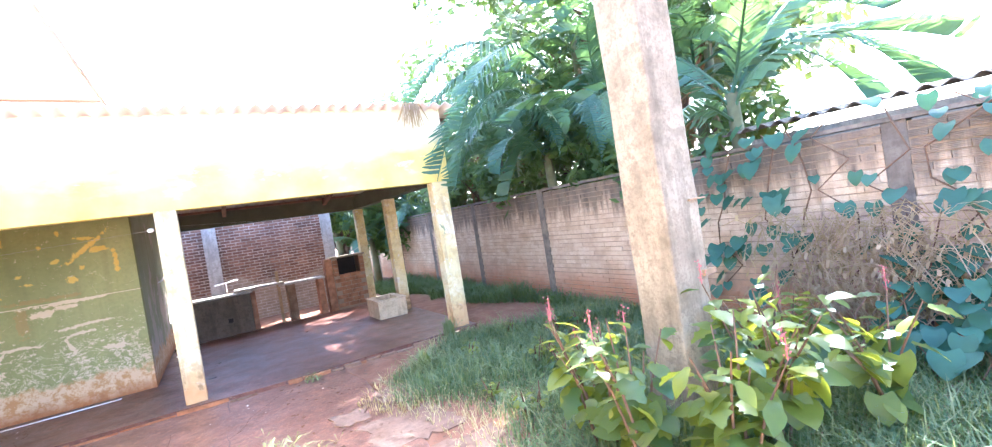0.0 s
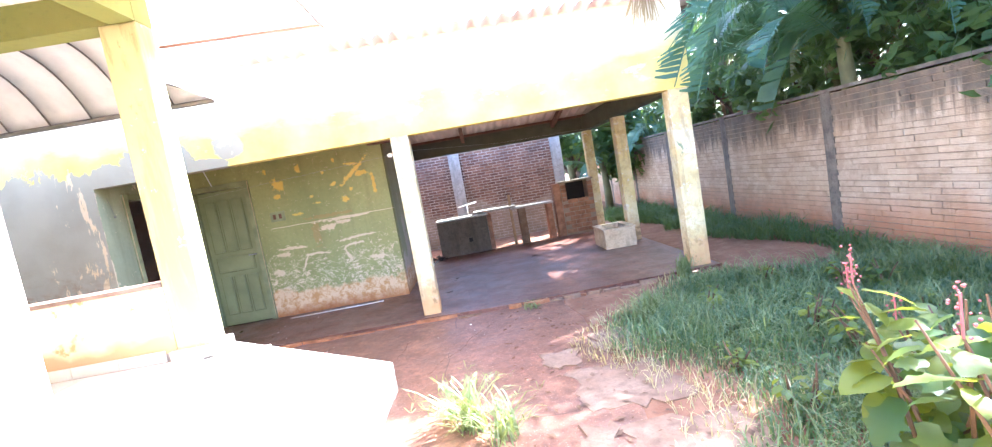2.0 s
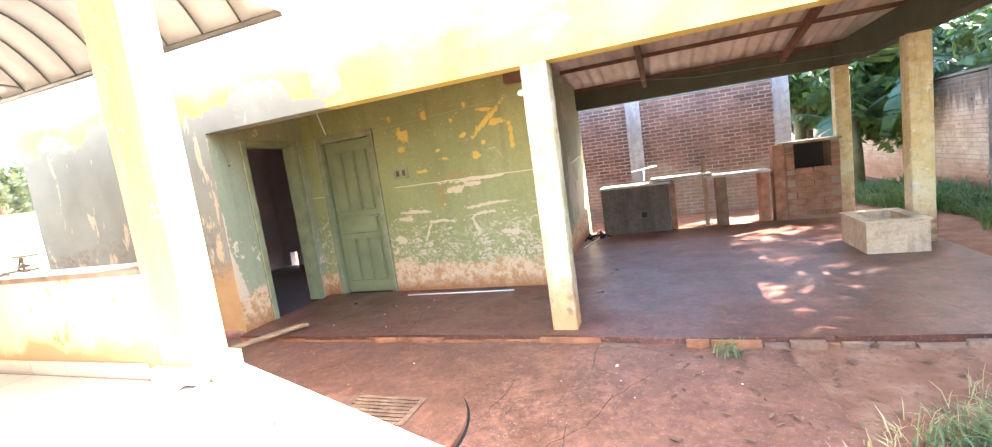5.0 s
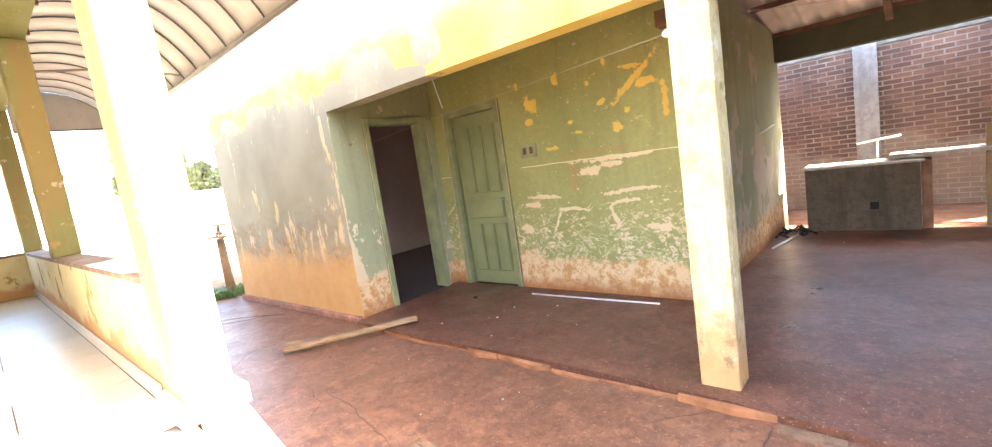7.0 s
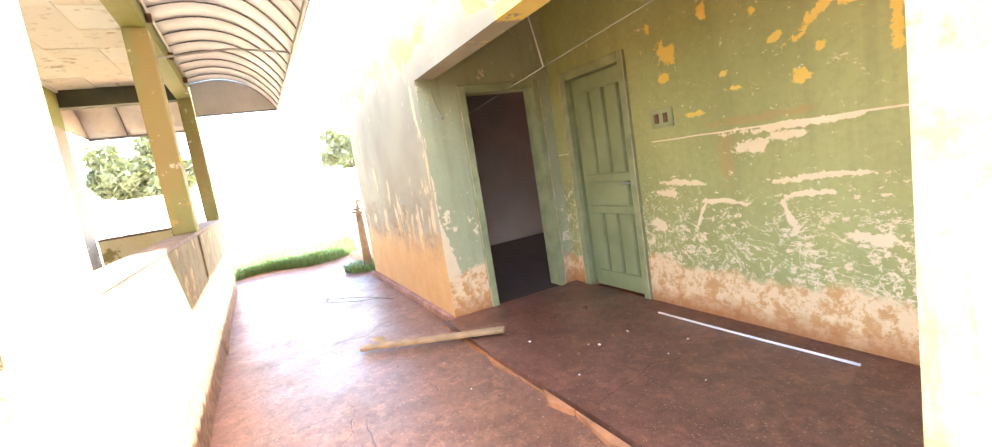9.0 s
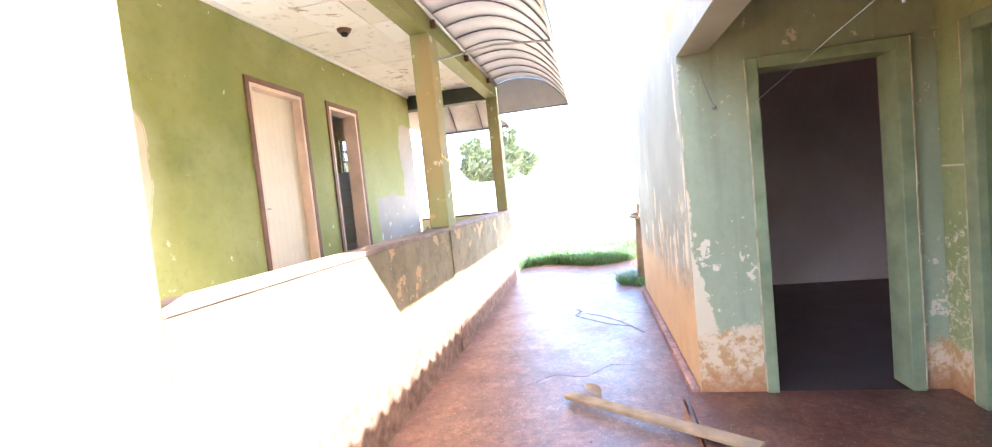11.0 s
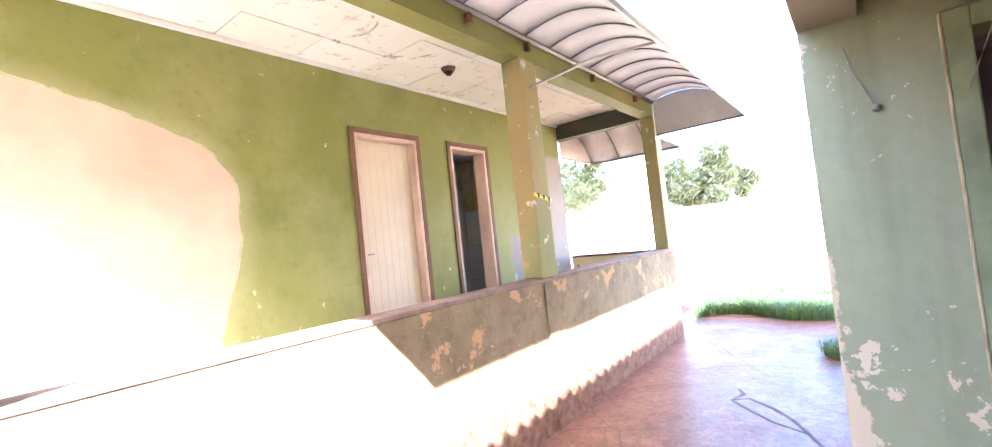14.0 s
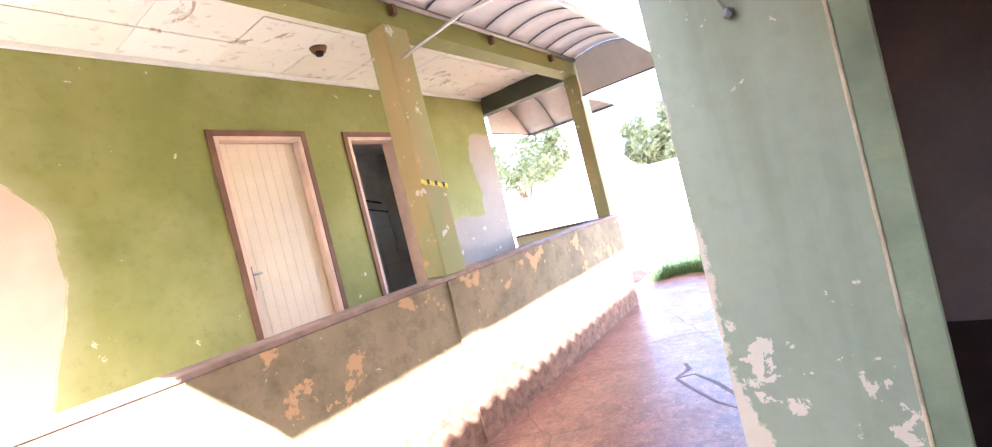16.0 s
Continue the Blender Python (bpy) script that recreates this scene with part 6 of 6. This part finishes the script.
M_CRACK = plain("earth_in_cracks", (0.07, 0.030, 0.018), 0.95)
cracks = thing("floor_cracks", -1.2, 5.6, 0.006, "dark hair cracks across the red cement floor", "crack")
for pts, z in (([(-1.90, 6.25), (-1.96, 6.45), (-1.97, 6.62), (-2.03, 6.80), (-1.98, 6.98), (-2.06, 7.18), (-2.04, 7.40)], 0.0502), ([(-0.30, 4.55), (-0.20, 4.81), (-0.06, 4.96), (-0.01, 5.07), (0.06, 5.30), (0.17, 5.45), (0.32, 5.70), (0.53, 5.86)], 0.0062),
               ([(-2.55, 4.95), (-2.68, 5.12), (-2.82, 5.12), (-2.95, 5.18), (-3.10, 5.14)], 0.0062), ([(-0.62, 5.55), (-0.60, 5.30), (-0.66, 5.10), (-0.55, 4.90)], 0.0062), ([(-4.2, 5.1), (-4.4, 5.3), (-4.35, 5.55), (-4.6, 5.75), (-4.55, 6.0)], 0.0062), ([(-6.9, 4.9), (-7.1, 5.2), (-7.24, 5.6), (-7.15, 6.0)], 0.0062)):
    bm = bmesh.new()
    fine = []
    for a, b in zip(pts, pts[1:]):
        fine += [(a[0] + (b[0] - a[0]) * u + rng.uniform(-.012, .012), a[1] + (b[1] - a[1]) * u + rng.uniform(-.012, .012)) for u in (0, 0.33, 0.66)]
    ribbon(bm, fine, 0.0016, z, z + 0.0006)
    part("crack", bm, M_CRACK, cracks)


def tuft(x, y, seed, n, h, spread):
    r = random.Random(seed)
    verts, faces = [], []
    for k in range(n):
        a = r.uniform(0, 6.28)
        b = r.uniform(0, 0.10)
        L = h * r.uniform(0.5, 1.1)
        out = spread * r.uniform(0.2, 1.0)
        w = r.uniform(0.003, 0.007)
        px, py = x + b * math.cos(a * 3), y + b * math.sin(a * 3)
        c, s = math.cos(a), math.sin(a)
        i = len(verts)
        for u in (0, 0.4, 0.75):
            q = (px + c * out * u ** 1.5, py + s * out * u ** 1.5, L * u * (1.35 - 0.45 * u))
            verts += [(q[0] - s * w, q[1] + c * w, q[2]), (q[0] + s * w, q[1] - c * w, q[2])]
        verts.append((px + c * out, py + s * out, L * r.uniform(0.65, 0.95)))
        faces += [(i, i + 1, i + 3, i + 2), (i + 2, i + 3, i + 5, i + 4), (i + 4, i + 5, i + 6)]
        if k % 7 == 0:
            e = Vector(verts[-1])
            for j in range(4):
                d = Vector((r.uniform(-1, 1), r.uniform(-1, 1), r.uniform(0.1, 0.9))).normalized() * 0.07
                i = len(verts)
                verts += [tuple(e), tuple(e + d + Vector((0.003, 0, 0))), tuple(e + d - Vector((0.003, 0, 0)))]
                faces.append((i, i + 1, i + 2))
    me = bpy.data.meshes.new("grass_tuft")
    me.from_pydata(verts, [], faces)
    me.materials.append(M_STRAW)
    return tagged(new("grass_tuft", me), "pale seeding tuft of crabgrass growing from the paving", "grass tuft", "grass tufts")


tuft(0.10, 3.55, 1, 120, 0.34, 0.38)
tuft(0.28, 3.35, 2, 60, 0.30, 0.30)
tuft(-0.05, 3.75, 3, 40, 0.24, 0.22)
tuft(2.55, 5.95, 4, 110, 0.34, 0.18)
tuft(0.75, 5.95, 5, 40, 0.07, 0.10)
tuft(1.75, 4.9, 6, 150, 0.30, 0.25)


def tree(x, y, h, r0, seed, n, label, leaf=0.16, material=None):
    r = random.Random(seed)
    t = thing("tree", x, y, 0, label, "tree", "distant trees")
    bm = bmesh.new()
    top = Vector((x, y, h * 0.62))
    tube(bm, [(x, y, -0.2), (x + 0.1, y, h * 0.3), top], h * 0.035, 8, h * 0.018)
    limbs = []
    for k in range(7):
        a = k * 2.4 + r.uniform(-.4, .4)
        tip = Vector((x + r0 * 0.75 * math.cos(a), y + r0 * 0.75 * math.sin(a), h * r.uniform(0.55, 0.92)))
        tube(bm, [(x, y, h * r.uniform(0.28, 0.45)), (Vector((x, y, h * 0.5)) + tip) / 2, tip], h * 0.014, 5, h * 0.005)
        limbs.append(tip)
    part("trunk", bm, M_BARK, t)
    verts, faces = [], []
    clumps = [(c + Vector((r.gauss(0, r0 * .3), r.gauss(0, r0 * .3), r.gauss(0, h * .08))), r.uniform(0.18, 0.42) * r0) for c in limbs for _ in range(4)]
    for k in range(n):
        c, rad = clumps[r.randrange(len(clumps))]
        d = Vector((r.gauss(0, 1), r.gauss(0, 1), r.gauss(0, 0.8))).normalized() * rad * r.uniform(0.55, 1.05)
        p = c + d
        u = Vector((r.gauss(0, 1), r.gauss(0, 1), r.gauss(0, 1))).normalized() * leaf * r.uniform(0.6, 1.3)
        w = u.orthogonal().normalized() * leaf * 0.45
        i = len(verts)
        verts += [tuple(p - u), tuple(p + w), tuple(p + u), tuple(p - w)]
        faces.append((i, i + 1, i + 2, i + 3))
    me = bpy.data.meshes.new("crown")
    me.from_pydata(verts, [], faces)
    me.materials.append(material or M_TREE)
    ob = new("crown", me)
    hang(ob, t)
    return t


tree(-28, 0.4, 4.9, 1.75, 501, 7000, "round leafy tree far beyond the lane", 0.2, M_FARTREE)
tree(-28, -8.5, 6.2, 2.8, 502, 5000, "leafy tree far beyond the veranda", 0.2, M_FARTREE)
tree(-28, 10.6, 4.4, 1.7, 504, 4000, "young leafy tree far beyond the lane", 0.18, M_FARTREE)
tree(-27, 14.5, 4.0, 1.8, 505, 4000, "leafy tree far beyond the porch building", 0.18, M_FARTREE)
# The next two trees are added to break up the sun on the yard.
tree(7.6, 5.9, 6.6, 2.3, 512, 2300, "thin leafy tree added among the banana plants for shade", 0.18)
tree(8.6, 8.6, 8.0, 3.0, 511, 9000, "tall leafy tree added among the banana plants for shade", 0.18)
tree(7.5, 15.5, 5.4, 2.8, 506, 9000, "dense leafy tree behind the boundary wall", 0.15)
tree(4.2, 18.5, 5.5, 3.0, 507, 9000, "dense leafy tree behind the back wall", 0.15)
tree(9.5, 20.0, 7.0, 3.6, 508, 8000, "dense tall leafy tree behind the boundary wall", 0.2)
tree(10.8, 9.5, 7.5, 3.4, 509, 9000, "tall leafy tree behind the banana plants", 0.18)
for k, (x, y, h) in enumerate(((5.9, 6.3, 3.1), (6.1, 8.2, 3.2), (5.9, 4.6, 2.9), (6.0, 10.0, 3.2), (5.9, 12.0, 3.2))):
    tree(x, y, h, 1.15, 530 + k, 3000, "dense green undergrowth behind the boundary wall", 0.11)
tree(5.2, 15.6, 3.6, 1.9, 513, 7000, "low dense leafy tree behind the back wall", 0.14)
tree(3.3, 15.2, 3.4, 1.7, 514, 7000, "low dense leafy tree behind the brick wall", 0.14)
for k, (x, y, h) in enumerate(((4.0, 13.9, 1.5), (5.6, 13.6, 2.0), (3.2, 14.6, 2.2), (5.1, 14.6, 2.6))):
    banana(x, y, h, 150 + k, 9, 0)

# neighbour's shed beyond the boundary wall
shed = thing("neighbour_shed", 7.0, 1.2, 0, "neighbour's low shed with a dark corrugated roof", "shed")
part("wall", boxes((5.6, 9.0, -1.6, 3.2, 0, 2.0)), M_GREY, shed)
bm = bmesh.new()
sheet(bm, lambda u, v: (5.35 + 4.0 * u, -1.9 + 5.3 * v, 2.12 + 0.35 * u + 0.025 * math.sin(2 * math.pi * 5.3 * v / 0.177)), 2, 180, 0.01)
part("roof", bm, M_COLUMN, shed)
bm = bmesh.new()
box(bm, -22.2, -22.0, -40, 60, 0, 2.15)
structure("far_wall", bm, M_FARWALL, "long pale boundary wall far beyond the lane")


# ---- boundary wall, brick by brick ----
def shared_brick(name, length, height, depth, material):
    return mesh_of(name, boxes((-length / 2, length / 2, -depth / 2, depth / 2, -height / 2, height / 2), bevel=0.0), material)


BW = structure("wall_boundary", boxes((4.874, 4.98, -6.0, 20.0, 0, 1.84)), M_MORTAR, "long weathered brick boundary wall of the yard")
for k in range(10):
    y = 1.60 + 2.47 * (k - 2)
    part("wall_column", boxes((4.862, 4.99, y - 0.085, y + 0.085, 0, 1.86)), M_COLUMN, BW, "blackened concrete column")
part("coping", boxes((4.846, 5.0, -6.0, 20.0, 1.862, 1.90)), M_COLUMN, BW, "thin blackened cement coping")
H, L = 0.068, 0.235
pale = shared_brick("brick", L - 0.003, H - 0.009, 0.03, M_BRICK)
rng = random.Random(31)
verts, faces, near = [], [], 0
for j in range(27):
    z = 0.035 + H * j
    y = -5.9 + (0.5 * L if j % 2 else 0)
    while y < 19.8 and z < 1.83:
        off = (y - 1.60 + 1.235) % 2.47 - 1.235  # from the middle of the nearest column
        a, b = y - L / 2 + 0.002, y + L / 2 - 0.002
        col = y - off
        whole = abs(off) > 0.088 + L / 2
        if not whole:
            a, b = (max(a, col + 0.088), b) if off > 0 else (a, min(b, col - 0.088))
        dx = rng.uniform(-0.004, 0.005)
        if whole and 3.95 < y < 6.6 and near < 300:
            near += 1
            at("brick", pale, pose(4.872 + dx, y, z + 0.010 * noise.noise((y * 0.5, j * 0.4, 1)) + rng.uniform(-0.003, 0.003), 0, rng.uniform(-.5, .5), 90 + rng.uniform(-.6, .6)), BW)
        elif b - a > 0.02:
            i = len(verts)
            zz = z + 0.010 * noise.noise((y * 0.5, j * 0.4, 1)) + rng.uniform(-0.003, 0.003)
            c, d = zz - H / 2 + 0.0045, zz + H / 2 - 0.0045
            x0, x1 = 4.857 + dx, 4.876
            verts += [(x0, a, c), (x0, b, c), (x0, b, d), (x0, a, d), (x1, a, c), (x1, b, c), (x1, b, d), (x1, a, d)]
            faces += [(i, i + 3, i + 2, i + 1), (i, i + 1, i + 5, i + 4), (i + 1, i + 2, i + 6, i + 5), (i + 2, i + 3, i + 7, i + 6), (i + 3, i, i + 4, i + 7)]
        y += L
me = bpy.data.meshes.new("brickwork")
me.from_pydata(verts, [], faces)
me.materials.append(M_BRICK_REST)
ob = new("brickwork", me)
hang(ob, BW)
ob["kind"] = "stuff"

# ---- back wall of red brick ----
BK = structure("wall_yard_back", boxes((-4.5, 2.50, 12.62, 12.75, 0, 2.33)), M_MORTAR_DARK, "sooty red brick wall behind the counter")
for x0, x1 in ((-0.22, 0.06), (2.36, 2.62), (-2.6, -2.36)):
    part("concrete_pier", boxes((x0, x1, 12.57, 12.76, 0, 2.36), bevel=0.006), M_PIER, BK, "grey concrete pier")
part("coping", boxes((-4.5, 2.36, 12.585, 12.78, 2.302, 2.39), bevel=0.006), M_GREY, BK)
rng = random.Random(33)
red = shared_brick("brick", 0.196, 0.052, 0.03, M_RED)
verts, faces, near = [], [], 0
PIERS = ((-2.6, -2.36), (-0.22, 0.06), (2.36, 2.62))
for j in range(33):
    z = 0.04 + 0.069 * j
    x = -4.4 + (0.108 if j % 2 else 0)
    while x < 2.5 and z < 2.29:
        a, b = x - 0.098, x + 0.098
        for p0, p1 in PIERS:
            if a < p1 and b > p0:
                a, b = (a, min(b, p0)) if x < (p0 + p1) / 2 else (max(a, p1), b)
        dy = rng.uniform(-0.004, 0.004)
        if b - a > 0.19 and -0.9 < x and z > 0.75 and near < 300:
            near += 1
            at("brick", red, pose(x, 12.628 + dy, z, 0, 0, rng.uniform(-.8, .8)), BK)
        elif b - a > 0.015:
            i = len(verts)
            c, d = z - 0.026, z + 0.026
            y0, y1 = 12.613 + dy, 12.622
            verts += [(a, y0, c), (b, y0, c), (b, y0, d), (a, y0, d), (a, y1, c), (b, y1, c), (b, y1, d), (a, y1, d)]
            faces += [(i, i + 1, i + 2, i + 3), (i, i + 4, i + 5, i + 1), (i + 1, i + 5, i + 6, i + 2), (i + 2, i + 6, i + 7, i + 3), (i + 3, i + 7, i + 4, i)]
        x += 0.2145
me = bpy.data.meshes.new("brickwork")
me.from_pydata(verts, [], faces)
me.materials.append(M_RED_REST)
ob = new("brickwork", me)
hang(ob, BK)
ob["kind"] = "stuff"

# ---- veranda floor tiles ----
VF = bpy.data.objects["veranda_floor"]
tile = mesh_of("floor_tile", boxes((-0.216, 0.216, -0.216, 0.216, -0.01, 0.0)), M_TILE)
for i in range(15):
    for j in range(3):
        at("tile", tile, pose(-8.17 + 0.44 * i, 3.055 + 0.44 * j, F + 0.001), VF)
